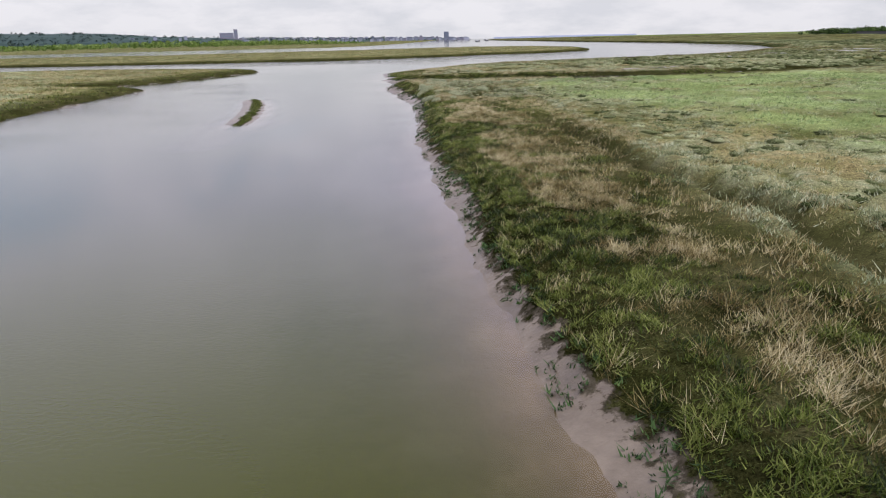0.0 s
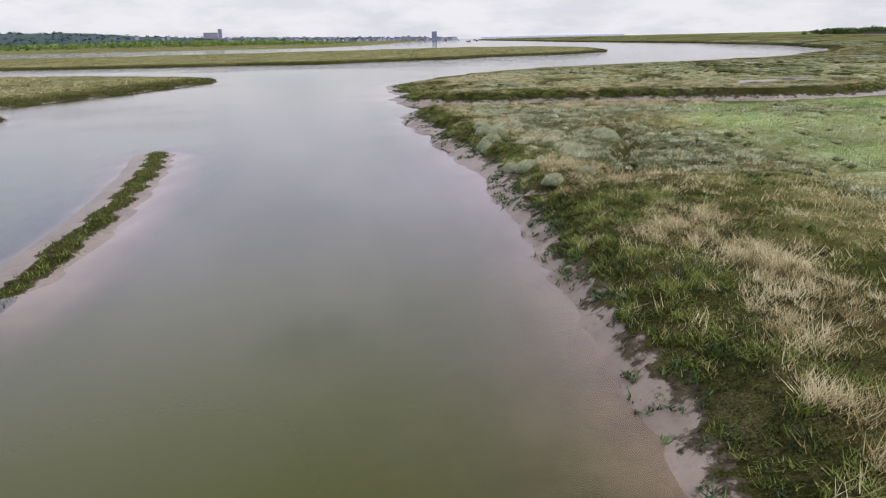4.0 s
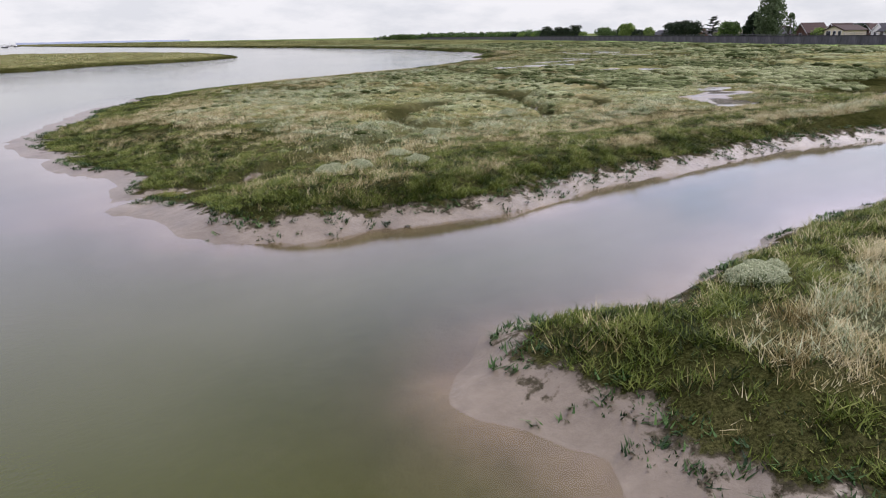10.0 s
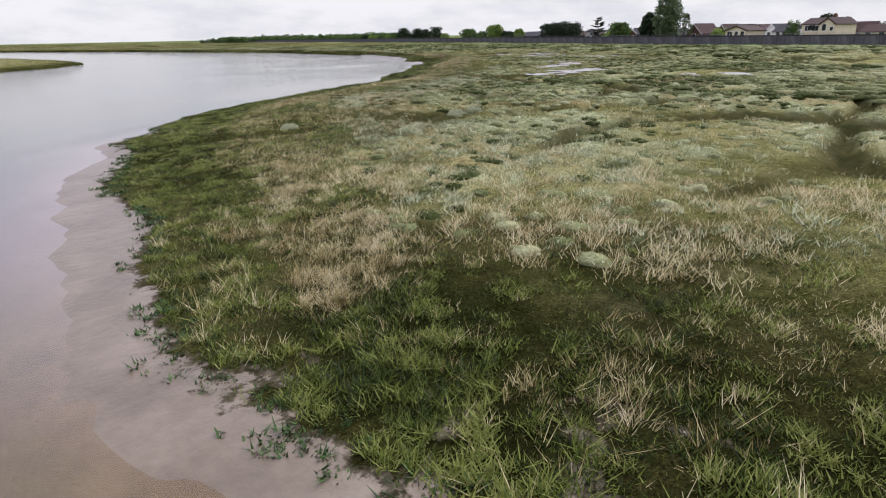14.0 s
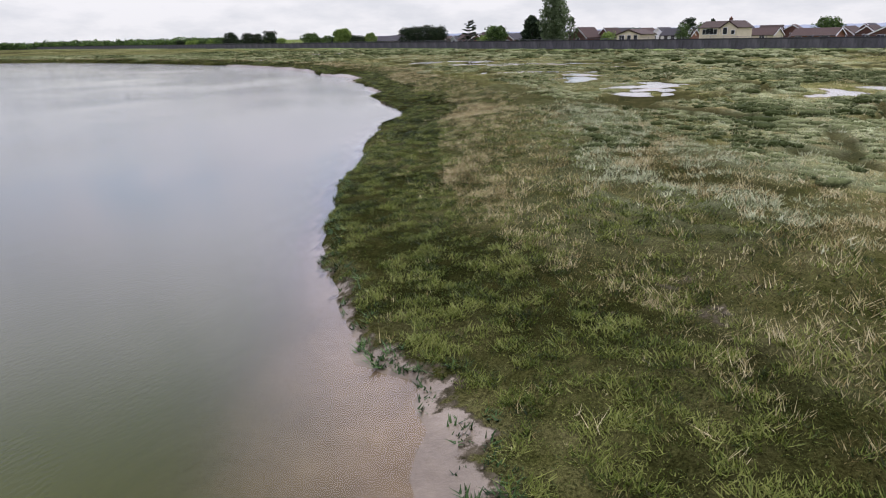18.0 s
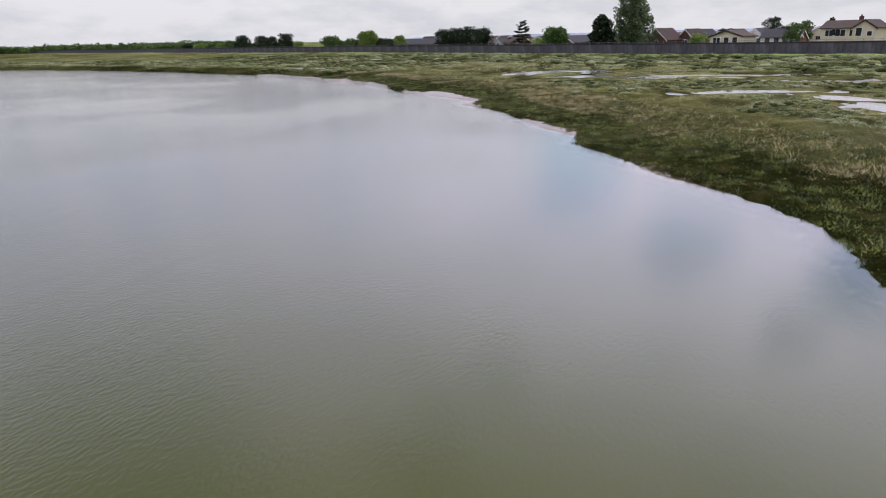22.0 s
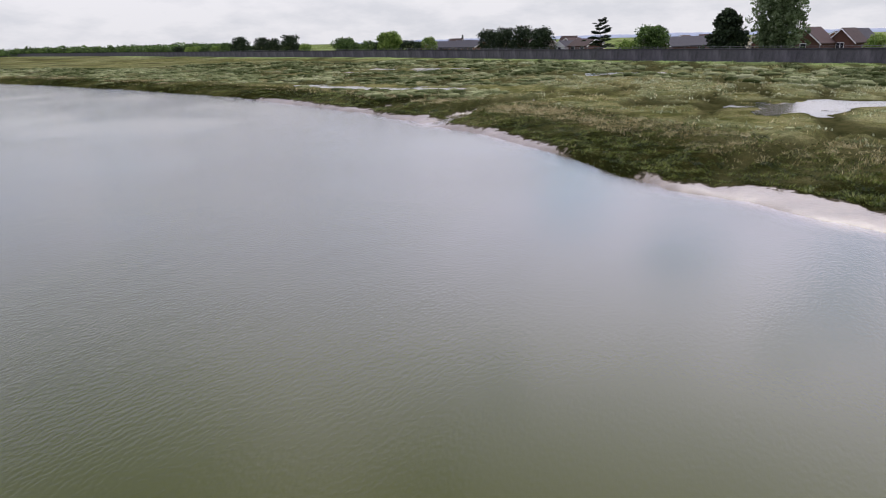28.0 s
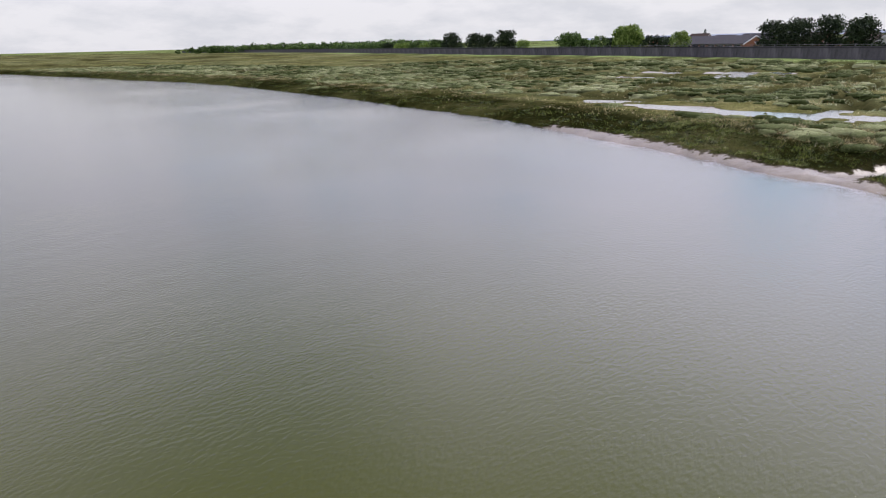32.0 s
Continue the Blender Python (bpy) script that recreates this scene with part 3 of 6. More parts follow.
def plan_fields(x, y):
    """Height, distance inside the turf's edge, and the shares of turf, lush grass and dark, shade-painted soil at
    places x, y.
    """
    wx = x + 0.55 * (fbm(x / 2.3, y / 2.3, 1) - 0.5) + 0.35 * (vnoise(x / 0.6, y / 0.6, 4) - 0.5)
    wy = y + 0.55 * (fbm(x / 2.3, y / 2.3, 7) - 0.5) + 0.35 * (vnoise(x / 0.6, y / 0.6, 9) - 0.5)
    east = signed(wx, wy, MARSH_EAST)
    low = np.maximum.reduce([signed(wx, wy, MARSH_WEST), signed(wx, wy, MARSH_ISLAND), signed(wx, wy, MAINLAND)])
    d = np.maximum(east, low)
    is_east = east >= low
    gentle = np.where(is_east, smooth(97, 103, y) * (1 - 0.5 * smooth(185, 200, y)), 0.3)
    edge, full, rise = 0.40 - 0.25 * gentle, np.where(is_east, 0.86 - 0.10 * gentle, 0.6), 1.3 + 8.0 * gentle
    turf_z = edge + (full - edge) * smooth(0, 1, d / rise)
    mw = mud_width(x, y)
    off = -d - mw                                     # metres past the waterline
    north = smooth(147, 155, y)
    shelf = -0.05 - (0.055 + 0.40 * north) * np.clip(off, 0, 3.0) - 0.16 * np.clip(off - 3.0, 0, 8) - (0.08 * (1 - gentle)) * np.clip(off, 0, 3)
    mud_z = np.where(off < 0, edge * (1 + d / mw), np.maximum(shelf, -1.4)) + 0.05 * (fbm(x / 0.7, y / 0.7, 12) - 0.5) * smooth(0, 0.5, -d) * smooth(-0.1, -0.6, off)
    slump = (fbm(x / 0.9, y / 0.9, 14, 2) - 0.5) * smooth(-1.3, -0.2, d) * smooth(0.9, 0.1, d) * (1 - gentle)
    z = np.where(d > 0, turf_z, mud_z) + 0.30 * slump * smooth(-0.1, 0.1, np.where(d > 0, turf_z, mud_z))
    # rounded hummocks in the turf
    sx, sy = x + 0.8 * (vnoise(x / 1.9, y / 1.9, 21) - 0.5), y + 0.8 * (vnoise(x / 1.9, y / 1.9, 22) - 0.5)
    n2 = vnoise(x / 4.6, y / 3.4, 25)
    inner = smooth(12, 26, d)                         # the cushions are larger inland
    c1, c2, hue1 = cushions(sx, sy * 1.15, 1.15, 1)
    e1, e2, hue2 = cushions(sx, sy * 1.15, 2.1, 2)
    dome1 = np.sqrt(np.clip(1 - (c1 / 0.78) ** 2, 0, 1)) * (0.55 + 0.6 * hue1) * smooth(0.02, 0.25, c2 - c1)
    dome2 = np.sqrt(np.clip(1 - (e1 / 0.78) ** 2, 0, 1)) * (0.55 + 0.6 * hue2) * smooth(0.02, 0.22, e2 - e1)
    share = 0.35 + 0.65 * smooth(0.36, 0.54, fbm(x / 8.0, y / 6.0, 27))
    dome = np.maximum(dome1 * (1 - 0.6 * inner), dome2 * (0.35 + 0.75 * inner)) * share
    hue = np.where(dome1 * (1 - 0.6 * inner) > dome2, hue1, hue2)
    cap = smooth(0.20, 0.62, dome)
    bushy = smooth(1.2, 4.5, d) * np.where(y < 60, smooth(7.5, 9.5, x), 1) * np.where(y > 97, 0.25 + 0.75 * smooth(5, 11, d), 1)
    z = z + smooth(0.1, 2.5, d) * (0.10 * (n2 - 0.5) + 0.12 * (vnoise(x / 0.45, y / 0.45, 30) - 0.5)) + bushy * (0.26 * (dome - 0.4) + 0.18 * (n2 - 0.5))
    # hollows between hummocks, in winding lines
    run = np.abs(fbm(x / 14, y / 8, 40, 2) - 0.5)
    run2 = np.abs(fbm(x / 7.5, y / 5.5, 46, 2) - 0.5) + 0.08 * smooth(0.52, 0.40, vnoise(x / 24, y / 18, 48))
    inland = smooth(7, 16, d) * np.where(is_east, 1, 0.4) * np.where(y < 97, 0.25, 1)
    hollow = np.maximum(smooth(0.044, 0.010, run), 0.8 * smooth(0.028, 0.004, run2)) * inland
    # wider than the hollow itself: shade on its banks, painted through gap
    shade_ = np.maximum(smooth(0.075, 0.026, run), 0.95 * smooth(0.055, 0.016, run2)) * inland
    z = z - 0.50 * hollow
    cap = cap * bushy * (1 - hollow) * (1 - 0.6 * north)
    turf = np.clip(0.5 + (d + 0.55 * np.where(is_east, north, 1) * smooth(0.5, 0.15, mw)) / np.where(y < 97, 2.2, 1.5), 0, 1)
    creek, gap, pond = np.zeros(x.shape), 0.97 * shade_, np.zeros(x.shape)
    for line, half, deep, bare in CREEKS:
        cd = line_distance(wx, wy, line) / half
        f = smooth(1.45, 0.5, cd)
        z = np.where(d > -3, z - deep * f * np.clip(z / 0.5, 0, 1.3), z)
        creek = np.maximum(creek, bare * smooth(1.05, 0.7, cd))
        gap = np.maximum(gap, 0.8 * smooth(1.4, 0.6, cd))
        cap = cap * (1 - smooth(1.5, 1.0, cd))
    for cx, cy, a, b, turn in POOLS:
        c, s = math.cos(radians(turn)), math.sin(radians(turn))
        bend = 0.8 * b * math.sin(cx) * np.cos(((x - cx) * c + (y - cy) * s) / a * 2.0)
        px, py = ((wx - cx) * c + (wy - cy) * s) / a, ((wy - cy) * c - (wx - cx) * s + bend) / (1.0 * b)
        r = np.sqrt(px * px + py * py) + 0.9 * (fbm(x / 2.4, y / 2.4, 51) - 0.5)
        f = smooth(1.5, 1.0, r)
        z = z * (1 - f) + np.minimum(z, 0.54 + 0.12 * r) * f
        pond = np.maximum(pond, smooth(3.2, 1.6, r))
        z = z + (0.70 - z) * 0.75 * smooth(2.8, 1.5, r) * smooth(0.9, 1.4, r)
        cap = cap * (1 - smooth(1.5, 1.1, r))
        creek = np.maximum(creek, smooth(1.12, 0.98, r))
    # a thin spit of mud with a weedy crest in the channel
    spit = line_distance(x + 0.3 * (wx - x), y, [(-18.5, 72.2), (-16.6, 66), (-15, 58.5), (-14.2, 53), (-13.9, 48.5), (-13.7, 43)])
    west = smooth(-2.6, 0.3, x - np.interp(y, [43, 53, 58.5, 66, 72.2], [-13.7, -14.2, -15.0, -16.4, -18.4]))
    sp = (0.24 * smooth(49, 57, y) - 0.01) * np.where(west > 0.93, smooth(0.7, 0.0, spit), smooth(2.0, 0.0, spit)) * smooth(74, 71, y) - 0.02 - 0.35 * smooth(53, 46, y)
    z = np.where(d < -2, np.maximum(z, np.where(spit < 4.5, sp - 0.9 * smooth(0.9, 4.0, spit), -9)), z)
    crest = smooth(0.5, 0.15, spit) * smooth(47, 52, y) * (d < -2)
    # the ground rises to the foot of the sea wall, and lies level behind it
    wd = line_distance(x, y, WALL_LINE)
    behind = inside(x, y, WALL_LINE + [(480, 3400), (4500, 3400), (4500, -1900), (95, -1900)])
    z = np.where(is_east & (d > 0), np.where(behind, 1.1 + 0.2 * (vnoise(x / 30, y / 30, 60) - 0.5), z + (WALL_FOOT - z) * smooth(16, 1.0, wd)), z)
    turf = np.maximum(turf * (1 - creek), crest)
    meadow = signed(wx + 3 * (fbm(x / 6, y / 6, 70) - 0.5), wy, [(9.2, 70), (11.5, 83), (17, 86), (30, 85.5), (48, 87), (60, 60), (48, 28), (19, 28), (15.5, 45), (11.5, 58)])
    lush = np.maximum(0.78 * smooth(-2.0, 4.0, meadow) * (0.5 + 0.5 * smooth(0.40, 0.55, fbm(x / 4, y / 3, 77))), np.maximum(smooth(10, 5, wd) * 1.0, behind * 0.7)) * is_east
    # young cordgrass stands apart on the mud, with mud showing between
    zone = np.maximum(smooth(104, 110, y) * smooth(131, 126, y) * smooth(3.6, 1.8, d + 2.5 * (fbm(x / 4.0, y / 4.0, 121) - 0.5)), smooth(129, 133, y) * smooth(147, 143.5, y) * smooth(0.6, 2.0, d) * smooth(11, 8.0, d) * smooth(12.5, 10, x)) * is_east * (d > -0.1)
    young = zone * (0.15 + 0.85 * smooth(0.42, 0.60, fbm(x / 3.4, y / 3.4, 120, 2))) * smooth(0.42, 0.62, fbm(x / 0.8, y / 0.8, 123, 3))
    turf = turf * (1 - 0.46 * young)
    z = z - 0.07 * young
    wet = smooth(0.42, 0.60, fbm(x / 5.0, y / 7.0, 80))
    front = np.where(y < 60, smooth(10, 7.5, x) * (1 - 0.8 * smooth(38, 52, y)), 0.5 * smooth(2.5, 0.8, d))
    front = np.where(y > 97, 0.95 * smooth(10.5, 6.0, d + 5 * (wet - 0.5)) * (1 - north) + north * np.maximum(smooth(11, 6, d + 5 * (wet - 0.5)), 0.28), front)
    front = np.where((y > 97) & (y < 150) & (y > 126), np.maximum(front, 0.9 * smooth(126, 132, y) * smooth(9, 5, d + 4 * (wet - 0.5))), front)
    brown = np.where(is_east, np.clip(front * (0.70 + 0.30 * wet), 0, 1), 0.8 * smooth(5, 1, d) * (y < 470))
    # dark litter, with painted shade, between the tufts that stand thick near the water
    litter_shade = 0.8 * np.where((y > 60) & (y < 97), np.where(y < 82, 0.8 * smooth(13, 9, d), smooth(6, 2.5, d)), np.where(y < 130, smooth(7, 4, d), 0.82 * smooth(18, 11, d))) * np.where(y < 60, smooth(14, 10.5, x), 1) * np.maximum(smooth(170, 158, y), smooth(245, 225, y) * smooth(11, 7, d)) * (1 - lush)
    brown = np.where(is_east, np.maximum(brown, litter_shade), brown)
    return z, d, turf, lush, brown, is_east, cap, np.clip(gap, 0, 1), pond, hue, young


def axis(lo, hi, step, far_lo, far_hi, grow=1.16):
    mid = list(np.arange(lo, hi, step))
    s, v, up_side = step, hi, []
    while v < far_hi:
        up_side.append(v); s = min(s * grow, 260); v += s
    s, v, low_side = step, lo, []
    while v > far_lo:
        s = min(s * grow, 260); v -= s; low_side.append(v)
    return np.array(low_side[::-1] + mid + up_side)


XS, YS = axis(-20, 106, 0.52, -4500, 4500, 1.07), axis(8, 236, 0.54, -1900, 4600, 1.07)
GX, GY = np.meshgrid(XS, YS, indexing="ij")
GZ, GD, GTURF, GLUSH, GBROWN, GEAST, GCAP, GGAP, GPOND, GHUE, GYOUNG = plan_fields(GX, GY)


def sample(a, x, y):
    """A field of the plan at places x, y."""
    i = np.clip(np.searchsorted(XS, x) - 1, 0, len(XS) - 2)
    j = np.clip(np.searchsorted(YS, y) - 1, 0, len(YS) - 2)
    u, v = (x - XS[i]) / (XS[i + 1] - XS[i]), (y - YS[j]) / (YS[j + 1] - YS[j])
    return (a[i, j] * (1 - u) + a[i + 1, j] * u) * (1 - v) + (a[i, j + 1] * (1 - u) + a[i + 1, j + 1] * u) * v


def raw_mesh(name, verts, faces, material, attrs=None, smooth_shade=False):
    """A mesh from arrays: verts (n, 3), faces (m, 3 or 4)."""
    me = bpy.data.meshes.new(name)
    k = faces.shape[1]
    me.vertices.add(len(verts)); me.vertices.foreach_set("co", np.ascontiguousarray(verts, dtype=np.float32).ravel())
    me.loops.add(faces.size); me.loops.foreach_set("vertex_index", np.ascontiguousarray(faces, dtype=np.int32).ravel())
    me.polygons.add(len(faces)); me.polygons.foreach_set("loop_start", np.arange(0, faces.size, k, dtype=np.int32))
    me.polygons.foreach_set("use_smooth", np.full(len(faces), smooth_shade))
    for key, values in (attrs or {}).items():
        at = me.attributes.new(key, "FLOAT", "POINT")
        at.data.foreach_set("value", np.ascontiguousarray(values, dtype=np.float32).ravel())
    me.update(calc_edges=True)
    me.materials.append(material)
    return me


def grid_faces(nx, ny):
    i, j = np.meshgrid(np.arange(nx - 1), np.arange(ny - 1), indexing="ij")
    a = (i * ny + j).ravel()
    return np.stack([a, a + ny, a + ny + 1, a + 1], 1)


verts = np.stack([GX, GY, GZ], -1).reshape(-1, 3)
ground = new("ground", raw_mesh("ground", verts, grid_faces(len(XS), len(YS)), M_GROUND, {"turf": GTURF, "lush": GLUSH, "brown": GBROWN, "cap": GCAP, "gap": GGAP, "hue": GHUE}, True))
tagged(ground, "salt marsh ground with bare wet mud banks and creeks", "ground", kind="structure")

# water: one sheet at level 0 over the channel and the creeks
WX, WY = XS[::2], YS[::2]
wz = GZ[::2, ::2]
murk = 1 - np.exp(-np.clip(-wz - 0.05, 0, 3) / 0.25)
nx, ny = len(WX), len(WY)
rx_, ry_ = np.meshgrid(WX, WY, indexing="ij")
ruffle = np.clip(0.10 + 0.25 * smooth(0.45, 0.65, fbm(rx_ / 16, ry_ / 11, 130)) + 0.85 * smooth(158, 196, ry_ + 0.15 * rx_) * (0.45 + 0.55 * smooth(0.36, 0.58, fbm(rx_ / 13, ry_ / 9, 133))) + 0.35 * smooth(-8, -22, rx_) * smooth(120, 90, ry_), 0, 1)
f = grid_faces(nx, ny)
f = f[(wz.ravel()[f] < 0.08).any(1)]
used = np.unique(f)
remap = np.full(nx * ny, -1); remap[used] = np.arange(len(used))
wv = np.stack([*np.meshgrid(WX, WY, indexing="ij"), np.zeros((nx, ny))], -1).reshape(-1, 3)[used]
water = new("water", raw_mesh("water", wv, remap[f], M_WATER, {"murk": murk.ravel()[used], "ruffle": ruffle.ravel()[used]}, True))
tagged(water, "calm grey-green silty tidal river water with light ripples", "water", kind="structure")

for cx, cy, a, b, turn in POOLS:
    bm = bmesh.new()
    ring = [bm.verts.new((1.3 * a * math.cos(k * math.tau / 28), 2.2 * b * math.sin(k * math.tau / 28), 0)) for k in range(28)]
    bm.faces.new(ring)
    me = bpy.data.meshes.new("marsh_pool"); bm.to_mesh(me); bm.free()
    at = me.attributes.new("murk", "FLOAT", "POINT"); at.data.foreach_set("value", [0.4] * len(me.vertices))
    me.materials.append(M_POOL)
    ob = new("marsh_pool", me)
    ob.matrix_world = pose(cx, cy, POOL_LEVEL, 0, 0, turn)
    tagged(ob, "shallow still pool over mud in the salt marsh", "pool", "marsh pools")

# ---------------------------------------------------------------- marsh plants
_veg = np.random.RandomState(11)


def scatter(x0, x1, y0, y1, per_m2):
    n = int((x1 - x0) * (y1 - y0) * per_m2)
    return _veg.uniform(x0, x1, n), _veg.uniform(y0, y1, n)


def blades(x, y, z, count, height, width, lean, spread, tint=None):
    """Tufts of blades, each one narrow leaf, at places x, y, z, that lean together. height and width are arrays, a value a tuft."""
    n = len(x)
    rep = np.repeat(np.arange(n), count)
    m = len(rep)
    az = _veg.uniform(0, math.tau, m)
    r = spread * np.sqrt(_veg.rand(m))
    a2 = _veg.uniform(0, math.tau, m)
    bx, by = x[rep] + r * np.cos(a2), y[rep] + r * np.sin(a2)
    h = height[rep] * _veg.uniform(0.5, 1.15, m)
    ln = h * lean * _veg.uniform(0.2, 1.1, m)
    w = width[rep] * 0.5
    sx, sy = -np.sin(az) * w, np.cos(az) * w
    bz = z[rep] - 0.03 + 0.35 * h * _veg.rand(m) ** 2
    flop = _veg.uniform(0, math.tau, n)
    push = (_veg.rand(n) ** 2 * lean * 1.1)[rep] * h
    v = np.empty((m, 3, 3))
    v[:, 0] = np.stack([bx - sx, by - sy, bz], 1)
    v[:, 1] = np.stack([bx + sx, by + sy, bz], 1)
    v[:, 2] = np.stack([bx + np.cos(az) * ln + push * np.cos(flop)[rep] + 0.1 * h, by + np.sin(az) * ln + push * np.sin(flop)[rep], bz + h], 1)
    base = _veg.rand(n) if tint is None else tint
    t = np.repeat(np.clip(base[rep] * 0.55 + _veg.rand(m) ** 1.4 * 0.55, 0, 1), 3)
    return v.reshape(-1, 3), t


PILE = {"cord": [], "straw": [], "sage": [], "meadow": [], "weed": []}


def plant(x, y, far):
    """Sort places by the plan's fields into kinds of plants, and grow them; far: 0 near the water's edge to 2."""
    z, d, turf = sample(GZ, x, y), sample(GD, x, y), sample(GTURF, x, y)
    lush, brown, cap, gap = sample(GLUSH, x, y), sample(GBROWN, x, y), sample(GCAP, x, y), sample(GGAP, x, y)
    pond = sample(GPOND, x, y)
    clump = fbm(x / (0.42, 0.6, 1.2)[far], y / (0.42, 0.6, 1.2)[far], 85, 2)            # tufts stand in clumps with gaps
    young = sample(GYOUNG, x, y)
    keep = ((turf > 0.55) | ((young > 0.15) & (_veg.rand(len(x)) < 0.6))) & (_veg.rand(len(x)) < 0.42 + 0.35 * (y > 128) * (d < 8) + 0.9 * smooth(0.36, 0.54, clump)) & (_veg.rand(len(x)) > gap * 0.93) & (_veg.rand(len(x)) > pond * (0.95 if far == 2 else 0.6))
    x, y, z, d, lush, brown, cap, clump = (a[keep] for a in (x, y, z, d, lush, brown, cap, clump))
    n = len(x)
    u = _veg.rand(n) + 0.55 * smooth(0.15, 0.6, cap)
    patch = fbm(x / 2.3, y / 1.7, 90)
    large = fbm(x / 8.0, y / 6.0, 95)
    meadow_zone = (lush > 0.5) & (d > 3)
    shore_green = (d < 1.0 + 3.0 * np.clip(large - 0.35, 0, 1)) & ~meadow_zone
    m2 = y > 97
    north = y > 142 - 14 * (d < 9)
    band = np.clip(smooth(11, 6, d + 6 * (large - 0.5)) * north + 0.95 * smooth(9.0, 5.0, d + 7 * (large - 0.5)) * (m2 & ~north) + smooth(9.0, 7.2, x) * (y < 60) + 0.8 * smooth(3.0, 0.8, d) * ((y >= 60) & (y < 97)), 0, 1)
    dry = np.clip((patch - 0.44) * 4.5 + 0.30 + 0.6 * (large - 0.5) + 0.22 * ((y > 45) & (y < 142) & (d > 2.5)) + 0.18 * ((y > 60) & (y < 97) & (d > 2.0)) - 0.22 * (north & (d > 6)), 0.04, 0.92)
    dry = np.where(north & (band > 0.3), 0.08 + 0.5 * smooth(0.48, 0.60, large) * smooth(1.5, 3.5, d) + 0.30 * smooth(3.0, 5.5, d) + 0.6 * (patch - 0.5), dry)
    dry = np.where((y > 97) & (y < 120) & (d < 5.5 + 4 * (large - 0.5)), 0.05 + 0.25 * smooth(0.55, 0.66, patch), dry)
    kind = np.full(n, 0)                              # 0 cordgrass, 1 straw, 2 purslane, 3 meadow
    kind[u < dry] = 1
    purs = (_veg.rand(n) < cap * (1 - band) * (0.95 - 0.5 * ((y > 97) & (y < 150)))) | ((band < 0.3) & (u >= dry) & (_veg.rand(n) < 0.55))
    kind[purs] = 2
    inland = band < 0.15
    kind[inland & (kind == 0)] = np.where(_veg.rand((inland & (kind == 0)).sum()) < 0.28, 1, 2)
    kind[(shore_green | (north & (d < 3.5))) & (_veg.rand(n) < 0.88)] = 0
    kind[meadow_zone & (_veg.rand(n) < 0.93 - 0.5 * smooth(0.55, 0.7, patch))] = 3
    wide, tall = (1.0, 1.5, 4.2)[far], (1.0, 1.15, 1.2)[far]
    tint = np.clip(0.30 + 0.30 * smooth(0.42, 0.66, clump) + 1.7 * (fbm(x / 0.4, y / 0.4, 88, 2) - 0.5) + 0.7 * (fbm(x / 1.6, y / 1.6, 89, 2) - 0.5) + 0.35 * (_veg.rand(n) - 0.5), 0, 1)
    vigour = (0.55 + 0.9 * smooth(0.3, 0.7, clump)) * np.where(north & (band > 0.2), 0.70, np.where(d > 4, 0.7, 1.0))
    tint = np.where(north & (band > 0.3) & (kind == 1), 0.70 * tint, tint) + 0.06 * (kind == 0) - 0.06 * (north & (kind == 0)) - 0.16 * ((y > 152) & (kind == 0)) + 0.02 * (m2 & ~north & (kind == 0)) - 0.13 * (y < 48) - 0.15 * ((y < 48) & (kind == 1)) + 0.10 * ((y > 122) & (y < 156) & (kind == 0)) - 0.18 * (north & (band < 0.3) & (kind == 1))
    for k_, name, count, h, w, lean, spread in ((0, "cord", 11, 0.098, 0.024, 1.4, 0.12), (1, "straw", 9, 0.18, 0.012, 1.25, 0.13), (2, "sage", 10, 0.13, 0.022, 1.3, 0.14), (3, "meadow", 7, 0.20, 0.026, 0.9, 0.12)):
        k = kind == k_
        if k.any():
            lift_ = 0.20 * (k_ == 2) + 0.14 * (k_ == 1) - 0.14 * ((y[k] > 60) & (y[k] < 82) & (d[k] > 4))
            PILE[name].append(blades(x[k], y[k], z[k], count - 3 * (far > 0), h * tall * vigour[k] * _veg.uniform(0.7, 1.3, k.sum()), np.full(k.sum(), w * wide), lean, spread * wide, tint[k] + lift_))


# densest along the edge that the channel passes, thinner inland
def strip(y0, y1, x0, x1, dmin, dmax, per_m2, far):
    x, y = scatter(x0, x1, y0, y1, per_m2)
    d = sample(GD, x, y)
    e = sample(GEAST.astype(float), x, y) > 0.5
    k = (d > dmin) & (d < dmax) & e
    plant(x[k], y[k], far)


strip(8, 97, -8, 16, -0.15, 4.6, 104, 0)
strip(95, 158, -10, 40, -0.15, 5.4, 104, 0)
strip(8, 97, -8, 24, 4.6, 10, 44, 1)
strip(95, 158, -6, 40, 5.4, 14, 46, 1)
strip(156, 236, 24, 118, -0.15, 9, 34, 1)
strip(234, 420, 105, 165, -0.15, 9, 3.5, 2)
strip(20, 97, -2, 45, 10, 30, 8, 1)
strip(93, 200, -4, 75, 12, 30, 9, 1)
strip(60, 330, 20, 210, 28, 120, 1.1, 2)
strip(170, 400, 70, 180, 8, 40, 2.0, 2)

# dark wet weed on the mud in front of the turf
x, y = scatter(-10, 24, 8, 158, 30)
d = sample(GD, x, y)
k = (d < 0.3) & (d > np.where(y < 97, -1.6, -0.5)) & (sample(GZ, x, y) > 0.02) & (fbm(x / 0.55, y / 0.55, 110) > 0.43 + 0.13 * np.clip(-d, 0, 2))
PILE["weed"].append(blades(x[k], y[k], sample(GZ, x[k], y[k]), 10, _veg.uniform(0.05, 0.13, k.sum()), np.full(k.sum(), 0.04), 1.6, 0.11))
